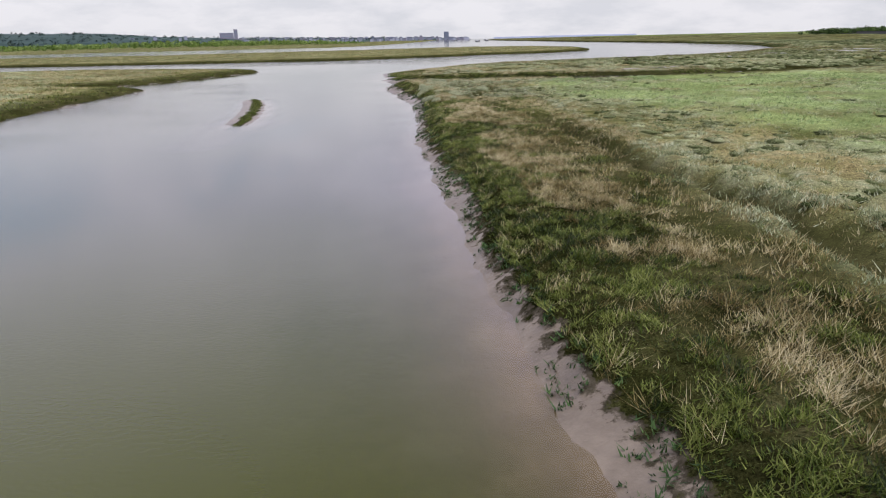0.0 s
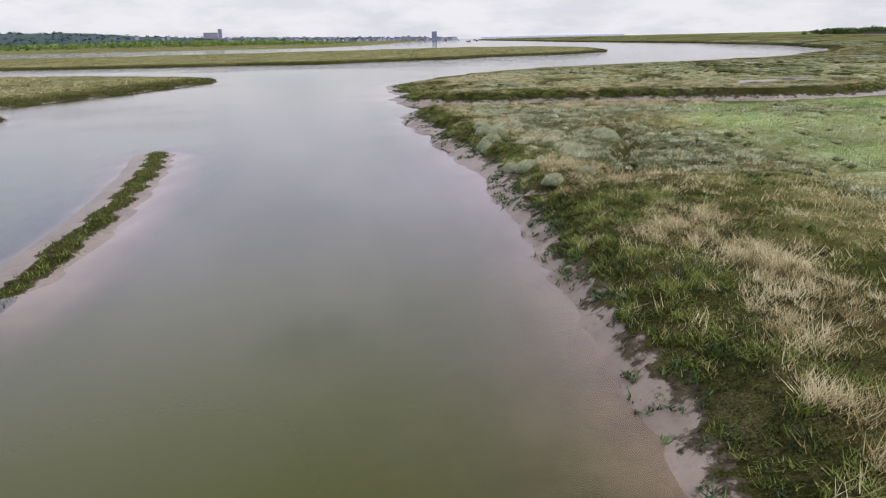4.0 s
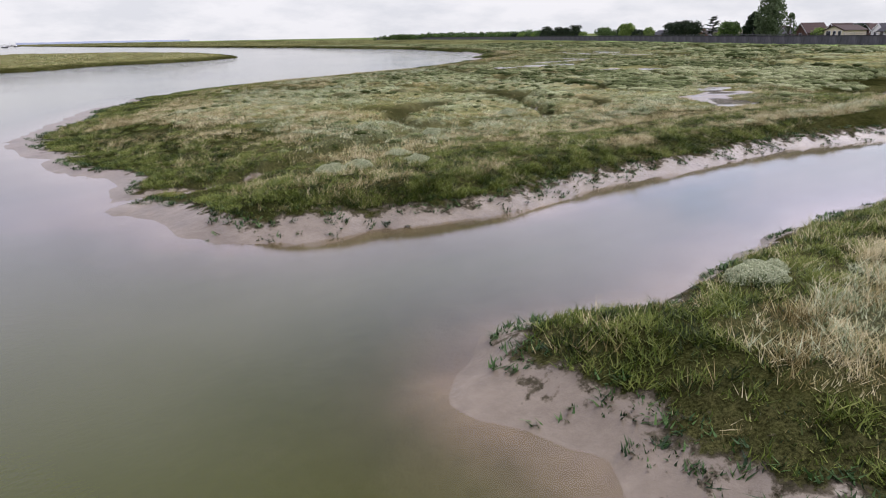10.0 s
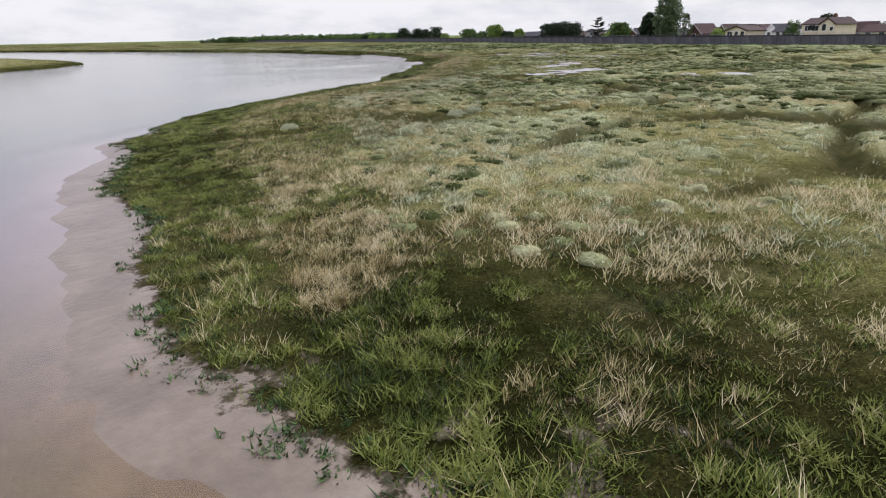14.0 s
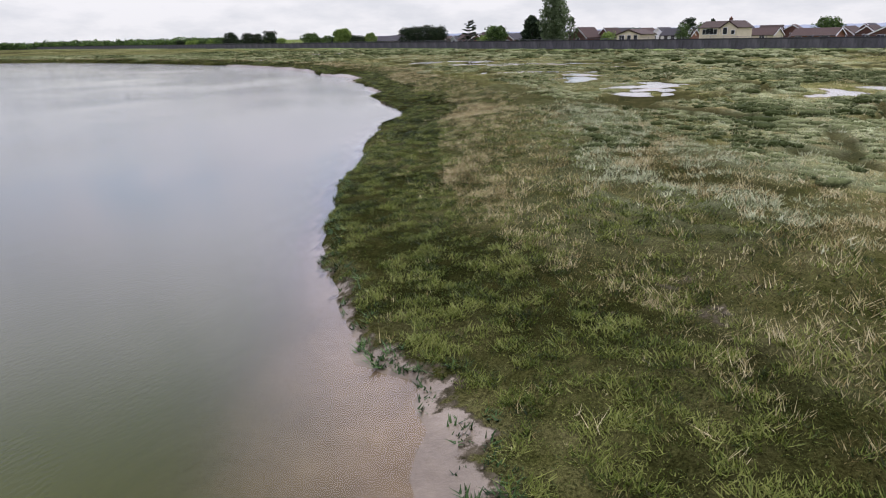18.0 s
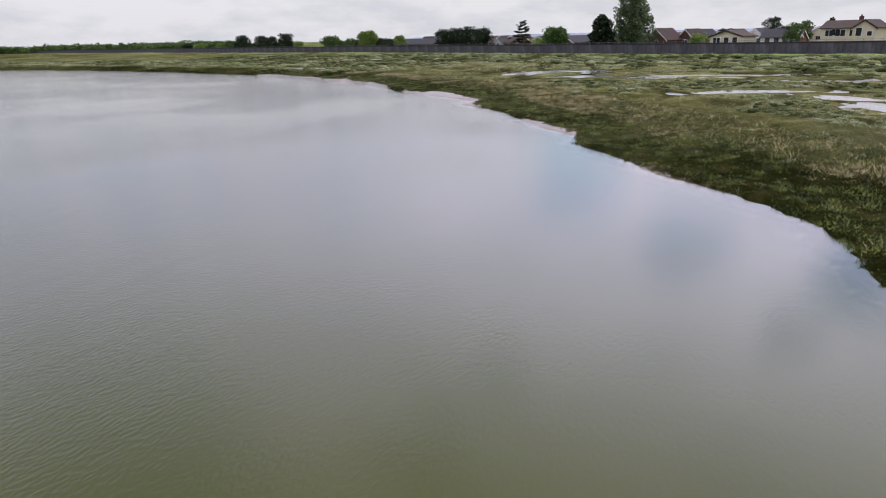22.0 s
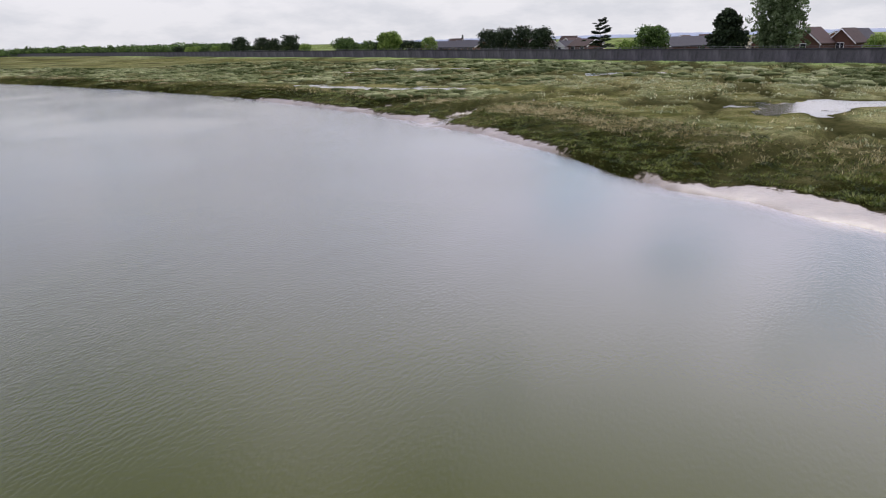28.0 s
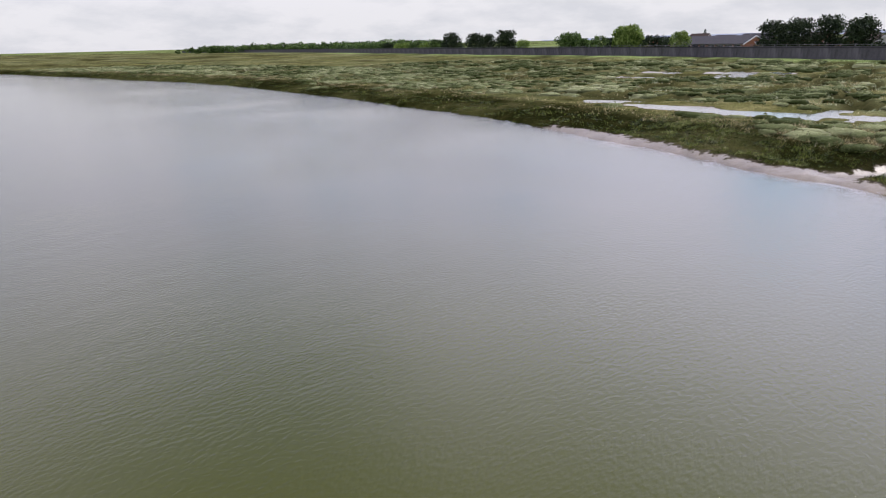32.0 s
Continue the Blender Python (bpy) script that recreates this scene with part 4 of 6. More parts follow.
# the crest of the mud spit
x, y = scatter(-20, -12, 46, 73, 45)
k = sample(GTURF, x, y) * (sample(GD, x, y) < -2) > 0.4
PILE["cord"].append(blades(x[k], y[k], sample(GZ, x[k], y[k]), 6, _veg.uniform(0.06, 0.15, k.sum()), np.full(k.sum(), 0.03), 1.2, 0.10, _veg.uniform(0.2, 0.7, k.sum())))
# far side of the channel and the island
for box, dens in (((-90, -34, 40, 165), 1.2), ((-200, 70, 208, 430), 0.25)):
    x, y = scatter(box[0], box[1], box[2], box[3], dens)
    d = sample(GD, x, y)
    k = (d > 0) & (sample(GEAST.astype(float), x, y) < 0.5)
    kk = k & ((d < 5) | (_veg.rand(len(x)) < 0.3))
    PILE["cord"].append(blades(x[kk], y[kk], sample(GZ, x[kk], y[kk]), 6, _veg.uniform(0.12, 0.28, kk.sum()), np.full(kk.sum(), 0.10), 0.9, 0.45))
    kk = k & (d > 4)
    PILE["straw"].append(blades(x[kk], y[kk], sample(GZ, x[kk], y[kk]), 6, _veg.uniform(0.12, 0.26, kk.sum()), np.full(kk.sum(), 0.09), 1.0, 0.5))

for key, name, material, label in (("cord", "cordgrass", M_CORD, "dark green cordgrass tufts along the marsh edge"), ("straw", "dead_grass", M_STRAW, "dry straw-coloured marsh grass in loose tufts"),
                                   ("sage", "sea_purslane", M_PURS, "grey-green low sea purslane sprigs on the marsh"), ("meadow", "meadow_grass", M_MEADOW, "bright green soft grass on the higher marsh"),
                                   ("weed", "shore_weed", M_WEED, "dark wet green weed on the mud bank")):
    v = np.concatenate([a for a, _ in PILE[key]])
    t = np.concatenate([b for _, b in PILE[key]])
    ob = new(name, raw_mesh(name, v, np.arange(len(v)).reshape(-1, 3), material, {"tint": t}))
    tagged(ob, label, "marsh plants", kind="stuff")



# rounded leafy cushions of purslane, packed in rows with dark gaps between
DOME = ((0.90, -0.20), (0.94, 0.30), (0.68, 0.76))


def cushion_heaps(x, y, z, wide, high, tint, count):
    """Each cushion is a low uneven dome under many small overlapping leaf sprays."""
    n, seg = len(x), 7
    long, turn = _veg.uniform(0.8, 1.6, n), _veg.uniform(0, math.tau, n)
    c_, s_ = np.cos(turn), np.sin(turn)
    dome = np.empty((n, len(DOME) * seg + 1, 3))
    for i, (pr, pz) in enumerate(DOME):
        for j in range(seg):
            a = j * math.tau / seg + 0.3 * i
            r = 0.5 * wide * pr * _veg.uniform(0.78, 1.12, n)
            lx, ly = r * math.cos(a) * long, r * math.sin(a)
            dome[:, i * seg + j] = np.stack([x + lx * c_ - ly * s_, y + lx * s_ + ly * c_, z + high * (pz + _veg.uniform(-0.12, 0.12, n) * (i > 0))], 1)
    dome[:, -1] = np.stack([x, y, z + 0.95 * high], 1)
    f = []
    for i in range(len(DOME) - 1):
        for j in range(seg):
            a, b = i * seg + j, i * seg + (j + 1) % seg
            f += [(a, b, b + seg), (a, b + seg, a + seg)]
    top = len(DOME) * seg
    f += [(top - seg + j, top - seg + (j + 1) % seg, top) for j in range(seg)]
    faces = (np.arange(n)[:, None, None] * (top + 1) + np.array(f)[None]).reshape(-1, 3)
    rep = np.repeat(np.arange(n), count)
    m = len(rep)
    u, a = _veg.rand(m) ** 0.6, _veg.uniform(0, math.tau, m)
    lx, ly = u * np.cos(a) * long[rep], u * np.sin(a)
    w, h = 0.5 * wide[rep], high[rep] * _veg.uniform(0.9, 1.14, m)
    ex, ey = lx * c_[rep] - ly * s_[rep], lx * s_[rep] + ly * c_[rep]
    p = np.stack([x[rep] + w * ex, y[rep] + w * ey, z[rep] + h * np.sqrt(np.clip(1 - 0.92 * u * u, 0, 1))], 1)
    nrm = np.stack([ex * 1.1, ey * 1.1, 1.05 - 0.75 * u], 1) + 0.55 * _veg.normal(size=(m, 3))
    nrm /= np.linalg.norm(nrm, axis=1)[:, None]
    e1 = np.cross(nrm, _veg.normal(size=(m, 3))); e1 /= np.linalg.norm(e1, axis=1)[:, None]
    e2 = np.cross(nrm, e1)
    s = (wide[rep] ** 0.8 * _veg.uniform(0.05, 0.11, m))[:, None]
    v = np.stack([p - e1 * s, p + e2 * s * 0.8, p + e1 * s * 0.9], 1).reshape(-1, 3)
    base_ = len(dome) * (top + 1)
    # the dome is tinted darker, as painted shade between the sprays
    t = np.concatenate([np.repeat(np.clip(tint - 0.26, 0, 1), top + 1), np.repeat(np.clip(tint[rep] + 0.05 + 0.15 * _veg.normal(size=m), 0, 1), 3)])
    return np.concatenate([dome.reshape(-1, 3), v]), np.concatenate([faces, base_ + np.arange(3 * m).reshape(-1, 3)]), t


def heap_zone(x0, x1, y0, y1, dmin, dmax, cell, wide, high, share, count, pale):
    """Cushions on a jittered grid, thicker in some parts than in others, off the hollows, pools and creeks."""
    gx, gy = np.meshgrid(np.arange(x0, x1, cell), np.arange(y0, y1, cell * 0.85), indexing="ij")
    x, y = (gx + _veg.uniform(-0.5, 0.5, gx.shape) * cell).ravel(), (gy + _veg.uniform(-0.5, 0.5, gx.shape) * cell).ravel()
    e, gap, pond = sample(GEAST.astype(float), x, y), sample(GGAP, x, y), sample(GPOND, x, y)
    thick = fbm(x / 6.0, y / 4.2, 27)
    d = sample(GD, x, y) + 14 * (thick - 0.5) * (dmin > 2)
    lush, turf, wd = sample(GLUSH, x, y), sample(GTURF, x, y), line_distance(x, y, WALL_LINE)
    k = (d > dmin) & (d < dmax) & (e > 0.5) & (gap < 0.4) & (pond < 0.6) & (_veg.rand(len(x)) > 1.4 * lush) & (turf > 0.75) & (wd > 4)
    k &= _veg.rand(len(x)) < share * (0.40 + 0.8 * smooth(0.36, 0.56, thick))
    k &= ~inside(x, y, WALL_LINE + [(480, 3400), (4500, 3400), (4500, -1900), (95, -1900)])
    x, y = x[k], y[k]
    n = len(x)
    size = _veg.uniform(0.55, 1.4, n)
    tint = np.clip(pale + 1.2 * (fbm(x / 9.0, y / 6.0, 29) - 0.5) + 0.16 * _veg.normal(size=n), 0, 1)
    return cushion_heaps(x, y, sample(GZ, x, y) - 0.04, wide * size, high * size ** 0.7, tint, count)


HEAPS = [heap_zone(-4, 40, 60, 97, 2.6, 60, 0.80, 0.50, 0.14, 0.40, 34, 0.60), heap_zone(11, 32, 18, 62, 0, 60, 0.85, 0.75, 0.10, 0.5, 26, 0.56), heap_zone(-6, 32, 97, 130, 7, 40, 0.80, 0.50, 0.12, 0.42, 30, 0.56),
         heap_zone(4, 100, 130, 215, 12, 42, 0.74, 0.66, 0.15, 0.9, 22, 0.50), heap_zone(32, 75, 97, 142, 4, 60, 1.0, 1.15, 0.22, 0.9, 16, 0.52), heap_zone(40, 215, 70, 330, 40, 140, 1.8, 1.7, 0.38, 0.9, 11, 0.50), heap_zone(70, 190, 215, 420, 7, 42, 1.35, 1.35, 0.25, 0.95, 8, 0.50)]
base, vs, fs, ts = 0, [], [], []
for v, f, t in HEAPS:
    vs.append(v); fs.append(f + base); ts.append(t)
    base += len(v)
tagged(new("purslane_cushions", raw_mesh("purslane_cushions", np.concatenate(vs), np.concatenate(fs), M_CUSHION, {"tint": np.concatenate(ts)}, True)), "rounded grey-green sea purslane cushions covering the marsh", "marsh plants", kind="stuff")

# ---------------------------------------------------------------- things and their parts
def part(name, bm, material, parent, label="", matrix=None):
    """Links a bmesh as one mesh object under a thing or a part."""
    me = bpy.data.meshes.new(name)
    bm.to_mesh(me); bm.free()
    me.materials.append(material)
    ob = new(name, me)
    ob.parent = parent
    if matrix is not None:
        ob.matrix_basis = matrix
    if label:
        ob["label"] = label
    return ob


def thing(name, m, label, category, group="", kind=""):
    return tagged_at(new(name), m, label, category, group, kind)


def tagged_at(ob, m, label, category, group, kind):
    ob.matrix_world = m
    return tagged(ob, label, category, group, kind)


def box(bm, x0, x1, y0, y1, z0, z1, bevel=0.0):
    r = bmesh.ops.create_cube(bm, size=1)
    bmesh.ops.scale(bm, vec=(x1 - x0, y1 - y0, z1 - z0), verts=r["verts"])
    bmesh.ops.translate(bm, vec=((x0 + x1) / 2, (y0 + y1) / 2, (z0 + z1) / 2), verts=r["verts"])
    if bevel:
        es = {e for v in r["verts"] for e in v.link_edges}
        bmesh.ops.bevel(bm, geom=list(es), offset=bevel, segments=1, affect="EDGES")
    return bm


# ---------------------------------------------------------------- sea wall
def along(line, step):
    """Places and headings every step metres along a line."""
    out, carry = [], 0.0
    for (ax, ay), (bx, by) in zip(line[:-1], line[1:]):
        length = math.hypot(bx - ax, by - ay)
        s = carry
        while s < length:
            out.append((ax + (bx - ax) * s / length, ay + (by - ay) * s / length, math.degrees(math.atan2(by - ay, bx - ax))))
            s += step
        carry = s - length
    return out


def wall_curve(line, n=400):
    """The wall's line, rounded at its bends."""
    p = np.array(line, float)
    s = np.concatenate([[0], np.cumsum(np.hypot(*np.diff(p, axis=0).T))])
    q = np.linspace(0, s[-1], n)
    c = np.stack([np.interp(q, s, p[:, 0]), np.interp(q, s, p[:, 1])], 1)
    k = np.ones(15) / 15
    pad = np.pad(c, ((7, 7), (0, 0)), mode="edge")
    c2 = np.stack([np.convolve(pad[:, i], k, "valid") for i in range(2)], 1)
    return [tuple(v) for v in c2]


WALL = wall_curve(WALL_LINE)
sea_wall = tagged(new("sea_wall"), "long weathered grey concrete sea wall behind the marsh", "sea wall", kind="structure")
bm = box(bmesh.new(), 0, 5.97, -0.2, 0.2, 0, WALL_TOP - 0.22 - 0.4, 0.02)
panel_mesh = part("panel", bm, M_CONC, sea_wall)
bm = box(bmesh.new(), 0, 5.985, -0.3, 0.3, 0, 0.24, 0.03)
cope_mesh = part("coping", bm, M_COPE, sea_wall, "concrete coping, darker than the wall panels")
spots = along(WALL, 6.0)
for k, (x, y, a) in enumerate(spots):
    pm, cm = (panel_mesh, cope_mesh) if k == 0 else (panel_mesh.copy(), cope_mesh.copy())
    if k:
        scene.collection.objects.link(pm); scene.collection.objects.link(cm)
    pm.matrix_basis = pose(x, y, 0.4, 0, 0, a)
    cm.matrix_basis = pose(x, y, WALL_TOP - 0.22, 0, 0, a)
# low railing on the landward side
fence = thing("fence", pose(0, 0, 0), "low metal post and rail fence behind the sea wall", "fence")
bm = box(bmesh.new(), -0.04, 0.04, -0.04, 0.04, 0, 0.85, 0.01)
post0 = part("post", bm, M_STEEL, fence)
bm = box(bmesh.new(), 0, 3.0, -0.02, 0.02, 0, 0.045)
rail0 = part("rail", bm, M_STEEL, fence)
for k, (x, y, a) in enumerate([s for s in along(WALL, 3.0) if 60 < s[1] < 420]):
    o1, o2 = (post0, rail0) if k == 0 else (post0.copy(), rail0.copy())
    if k:
        scene.collection.objects.link(o1); scene.collection.objects.link(o2)
    ox, oy = 0.9 * math.sin(radians(a)), -0.9 * math.cos(radians(a))
    o1.matrix_basis = pose(x + ox, y + oy, WALL_TOP - 0.4, 0, 0, a)
    o2.matrix_basis = pose(x + ox, y + oy, WALL_TOP + 0.28, 0, 0, a)
# earth bank that carries the path behind the wall
bm = bmesh.new()
rows = []
for x, y, a in along(WALL, 8.0):
    nx_, ny_ = math.sin(radians(a)), -math.cos(radians(a))
    rows.append([bm.verts.new((x + nx_ * o, y + ny_ * o, h)) for o, h in ((0.15, WALL_TOP - 0.45), (2.6, WALL_TOP - 0.45), (7.5, 1.0))])
for r0, r1 in zip(rows[:-1], rows[1:]):
    for i in range(2):
        bm.faces.new((r0[i], r0[i + 1], r1[i + 1], r1[i]))
me = bpy.data.meshes.new("embankment"); bm.to_mesh(me); bm.free()
M_BANK = mat("bank_grass", [(0.06, 0.09, 0.025), (0.12, 0.16, 0.05)], 0.6, 0.9, fine=0.4)
me.materials.append(M_BANK)
tagged(new("embankment", me), "grassy earth embankment behind the concrete sea wall", "embankment", kind="structure")

# ---------------------------------------------------------------- trees
def limb(bm, a, b, r0, r1, sides=6):
    a, b = Vector(a), Vector(b)
    q = (b - a).to_track_quat("Z", "Y")
    rings = []
    for p, r in ((a, r0), (b, r1)):
        rings.append([bm.verts.new(p + q @ Vector((r * math.cos(k * math.tau / sides), r * math.sin(k * math.tau / sides), 0))) for k in range(sides)])
    for k in range(sides):
        bm.faces.new((rings[0][k], rings[0][(k + 1) % sides], rings[1][(k + 1) % sides], rings[1][k]))
    bm.faces.new(rings[1])


def leaf_cards(rng, centres, radii, per, size, droop=0.0):
    """Small leaf clumps round each centre: n x per quads."""
    n = len(centres)
    rep = np.repeat(np.arange(n), per)
    m = len(rep)
    v = rng.normal(size=(m, 3)); v /= np.linalg.norm(v, axis=1)[:, None]
    r = radii[rep] * rng.uniform(0.45, 1.0, m) ** 0.6
    p = centres[rep] + v * r[:, None] * np.array([1, 1, 0.8])
    a = rng.normal(size=(m, 3)); a[:, 2] -= droop; a /= np.linalg.norm(a, axis=1)[:, None]
    b = np.cross(a, rng.normal(size=(m, 3))); b /= np.linalg.norm(b, axis=1)[:, None]
    s = size * rng.uniform(0.6, 1.4, m)
    a *= (s * (1 + droop))[:, None]; b *= s[:, None] * 0.6
    q = np.stack([p - a, p + b * 0.9, p + a, p - b * 0.9], 1).reshape(-1, 3)
    tint = np.repeat(np.clip(0.5 + 0.35 * rng.normal(size=n)[rep] * 0.6 + 0.25 * rng.normal(size=m), 0, 1), 4)
    return q, np.arange(4 * m).reshape(-1, 4), tint


def tree(name, x, y, height, width, form, material, label, category="tree", group="", seed=0, z=1.0, detail=1.0, leaf=0.036):
    """A tapered trunk with limbs and a crown of leaf clumps. form: round, cone, tiers, column, weeping, bushy."""
    rng = np.random.RandomState(seed + int(x * 7 + y * 13) % 9973)
    t = thing(name, pose(x, y, z, 0, 0, rng.uniform(0, 360)), label, category, group)
    cs, rs = [], []
    h, w = height, width
    n = int(80 * detail)
    for k in range(n):
        a, u = rng.uniform(0, math.tau), rng.rand()
        if form == "cone":
            zz = h * (0.12 + 0.86 * u ** 0.9); rr = w * 0.5 * (1 - (zz / h)) ** 0.62 * rng.uniform(0.35, 1.08); rad = w * (0.13 - 0.07 * zz / h)
        elif form == "column":
            zz = h * (0.12 + 0.85 * u); prof = math.sin(min(1, (zz / h - 0.02) * 1.05) * math.pi) ** 0.55
            rr = w * 0.5 * prof * math.sqrt(rng.rand()) * rng.uniform(0.6, 1.05); rad = w * 0.085
        elif form == "tiers":
            tier = ((k * 7) % 8) * 1.42; arm = (tier * 2.4 + (k // 8 % 4) * 1.571 + 0.5 * math.sin(tier * 5.1)); a = arm + rng.uniform(-0.12, 0.12)
            out_ = rng.uniform(0.1, 1.0); reach = w * 0.66 * (1 - tier / 11.6) ** 0.8 * (0.80 + 0.25 * math.sin(arm * 3 + tier))
            zz = h * (0.20 + 0.074 * tier) + 0.05 * h * out_ ** 2 + rng.uniform(-0.012, 0.012) * h + 0.03 * h * math.sin(arm * 7.3); rr = reach * out_; rad = w * 0.075 * (1.15 - 0.06 * tier)
        elif form == "flat":
            tier = rng.randint(0, 8); zz = h * (0.20 + 0.105 * tier + rng.uniform(-0.02, 0.02)); rr = w * 0.5 * (1.08 - 0.125 * tier) * rng.uniform(0.05, 1.0) * (0.7 + 0.3 * math.sin(2 * a + 1.7 * tier)); rad = w * 0.13 * (1.1 - 0.08 * tier)
        elif form == "weeping":
            zz = h * (0.30 + 0.62 * u ** 0.8); rr = w * 0.5 * math.sqrt(max(0, 1 - ((zz / h - 0.35) / 0.65) ** 2)) * rng.uniform(0.5, 1.0); rad = w * 0.15
        elif form == "bushy":
            zz = h * (0.08 + 0.84 * u); rr = w * 0.5 * (1 - 0.45 * u ** 2.2) * math.sqrt(rng.rand()); rad = min(w, h) * 0.17
        else:
            zz = h * (0.30 + 0.62 * u); rr = w * 0.5 * math.sqrt(max(0, 1 - ((zz / h - 0.58) / 0.42) ** 2)) * math.sqrt(rng.rand()) * rng.uniform(0.8, 1.12); rad = w * 0.14
        cs.append((rr * math.cos(a), rr * math.sin(a), zz)); rs.append(rad * rng.uniform(0.7, 1.25))
    cs, rs = np.array(cs), np.array(rs)
    if form == "tiers":
        q, f, tint = leaf_cards(rng, cs * np.array([1, 1, 1.0]), rs, int(34), w * 0.045)
        q[:, 2] = np.repeat(cs[:, 2], 34 * 4) + (q[:, 2] - np.repeat(cs[:, 2], 34 * 4)) * 0.34
    else:
        q, f, tint = leaf_cards(rng, cs, rs, int(34), max(0.13, w * leaf) * (1.0 if detail >= 1 else 1.3), 0.9 if form == "weeping" else 0.0)
    q[:, 2] = np.maximum(q[:, 2], 0.05)
    me = raw_mesh("crown", q, f, material, {"tint": tint})
    crown = new("crown", me); crown.parent = t
    bm = bmesh.new()
    r0 = max(0.10, h * 0.022)
    top = h * (0.92 if form in ("cone", "tiers", "column") else 0.6)
    joints = [Vector((rng.uniform(-1, 1) * 0.02 * h * k, rng.uniform(-1, 1) * 0.02 * h * k, -0.1 + (top + 0.1) * k / 4)) for k in range(5)]
    for k in range(4):
        limb(bm, joints[k], joints[k + 1], r0 * (1 - 0.22 * k), r0 * (1 - 0.22 * (k + 1)))
    for c in cs[:: max(1, n // 14)]:
        base = joints[1].lerp(joints[3], rng.rand())
        if c[2] > base.z * 0.7:
            limb(bm, base, c, r0 * 0.32, r0 * 0.08, 5)
    part("trunk", bm, M_BARK, t)
    return t


DARK, MID, LIGHT, GREY = M_LEAFD, M_LEAF, M_LEAFY, M_LEAFP
G1, G2 = "dark trees behind the sea wall", "garden trees behind the sea wall"
tree("poplar_tree", 187, 187, 15.6, 9.6, "column", GREY, "tall grey-green poplar with an open feathery crown", "tree", G2, 1, detail=6.0, leaf=0.026)
tree("poplar_tree", 192, 183.5, 8.6, 4.6, "column", GREY, "young poplar with a thin open crown beside a taller one", "tree", G2, 2, detail=1.0)
tree("fir_tree", 193, 195, 8.9, 9.4, "cone", DARK, "dense dark green fir with a pointed top", "tree", G1, 3, detail=2.2)
tree("cedar_tree", 212, 221, 8.8, 7.6, "tiers", DARK, "dark cedar with flat spreading tiers of branches", "tree", G1, 4, detail=2.2)
tree("garden_tree", 203, 209, 6.7, 7.0, "round", MID, "round leafy green garden tree", "tree", G2, 5, detail=1.8)
tree("garden_shrub", 207, 214.5, 3.9, 6.0, "bushy", LIGHT, "bright green rounded garden shrub", "shrub", G2, 6)
for k, (x, y, h, w) in enumerate(((237, 256, 7.4, 6.8), (234, 250.5, 7.7, 6.4), (230.5, 244.5, 7.9, 6.6), (227.5, 238.5, 7.6, 6.4))):
    tree("pine_tree", x, y, h, w, "bushy", DARK, "dense dark green pine in a row behind the sea wall", "tree", G1, 10 + k, detail=1.7)
tree("willow_tree", 265, 301, 7.7, 8.4, "weeping", LIGHT, "light green weeping willow with hanging branches", "tree", G2, 20, detail=1.6)
tree("garden_tree", 260, 284, 6.0, 5.4, "round", LIGHT, "light green open garden tree", "tree", G2, 21)
tree("garden_tree", 277, 326, 6.3, 8.6, "round", MID, "broad mid-green tree above the sea wall", "tree", G2, 22, detail=1.5)
for k, (x, y, h, w) in enumerate(((304, 395, 8.2, 9.0), (297.5, 378, 7.6, 8.6), (296, 371, 7.2, 7.0), (293, 361, 8.2, 9.0))):
    tree("holm_oak", x, y, h, w, "bushy", DARK, "compact dark evergreen tree with a rounded top", "tree", G1, 30 + k, detail=1.3)
tree("garden_shrub", 289, 351, 4.9, 5.0, "round", LIGHT, "small light green tree beside dark evergreens", "shrub", G2, 35)
tree("garden_tree", 299, 367, 5.4, 4.4, "round", LIGHT, "small light green tree in front of dark evergreens", "tree", G2, 36)
for k, (x, y, h, w, m_) in enumerate(((270, 312, 5.3, 7, MID), (267, 306, 4.8, 6, DARK), (263, 293, 5.1, 6.4, DARK), (262, 289, 4.9, 5.8, DARK), (273, 319, 4.8, 6, MID))):
    tree("hedge_tree", x, y, h, w, "bushy", m_, "clipped dark green hedge tree behind the sea wall", "hedge", "hedge behind the sea wall", 40 + k)
tree("conifer_tree", 181, 146, 6.8, 3.6, "cone", DARK, "narrow dark green conifer between houses", "tree", G1, 50, detail=1.3)
tree("garden_tree", 184, 152.5, 6.0, 4.0, "round", MID, "leafy green garden tree between houses", "tree", G2, 51)
tree("garden_tree", 236, 154, 8.2, 6.0, "round", DARK, "dark round tree behind the houses", "tree", G1, 52)
tree("garden_tree", 222, 148, 6.6, 7.0, "round", MID, "broad green tree behind the houses", "tree", G2, 53)
tree("garden_shrub", 185.5, 171.5, 4.1, 5.0, "bushy", LIGHT, "bushy green shrub beside a brick house", "shrub", G2, 54)
tree("garden_shrub", 169, 141, 3.4, 3.6, "bushy", LIGHT, "yellow-green shrub in front of a house", "shrub", G2, 55)
tree("garden_tree", 160, 106, 5.6, 6.0, "round", MID, "leafy green tree beside low houses", "tree", G2, 56)
tree("garden_tree", 186, 120, 6.6, 6.4, "round", MID, "mid-green tree behind low houses", "tree", G2, 57)
tree("garden_tree", 197, 166, 5.3, 4.4, "round", DARK, "small dark tree between houses", "tree", G1, 58)
tree("cypress_tree", 346, 305, 7.2, 2.4, "cone", DARK, "slim dark cypress far behind the houses", "tree", G1, 59)

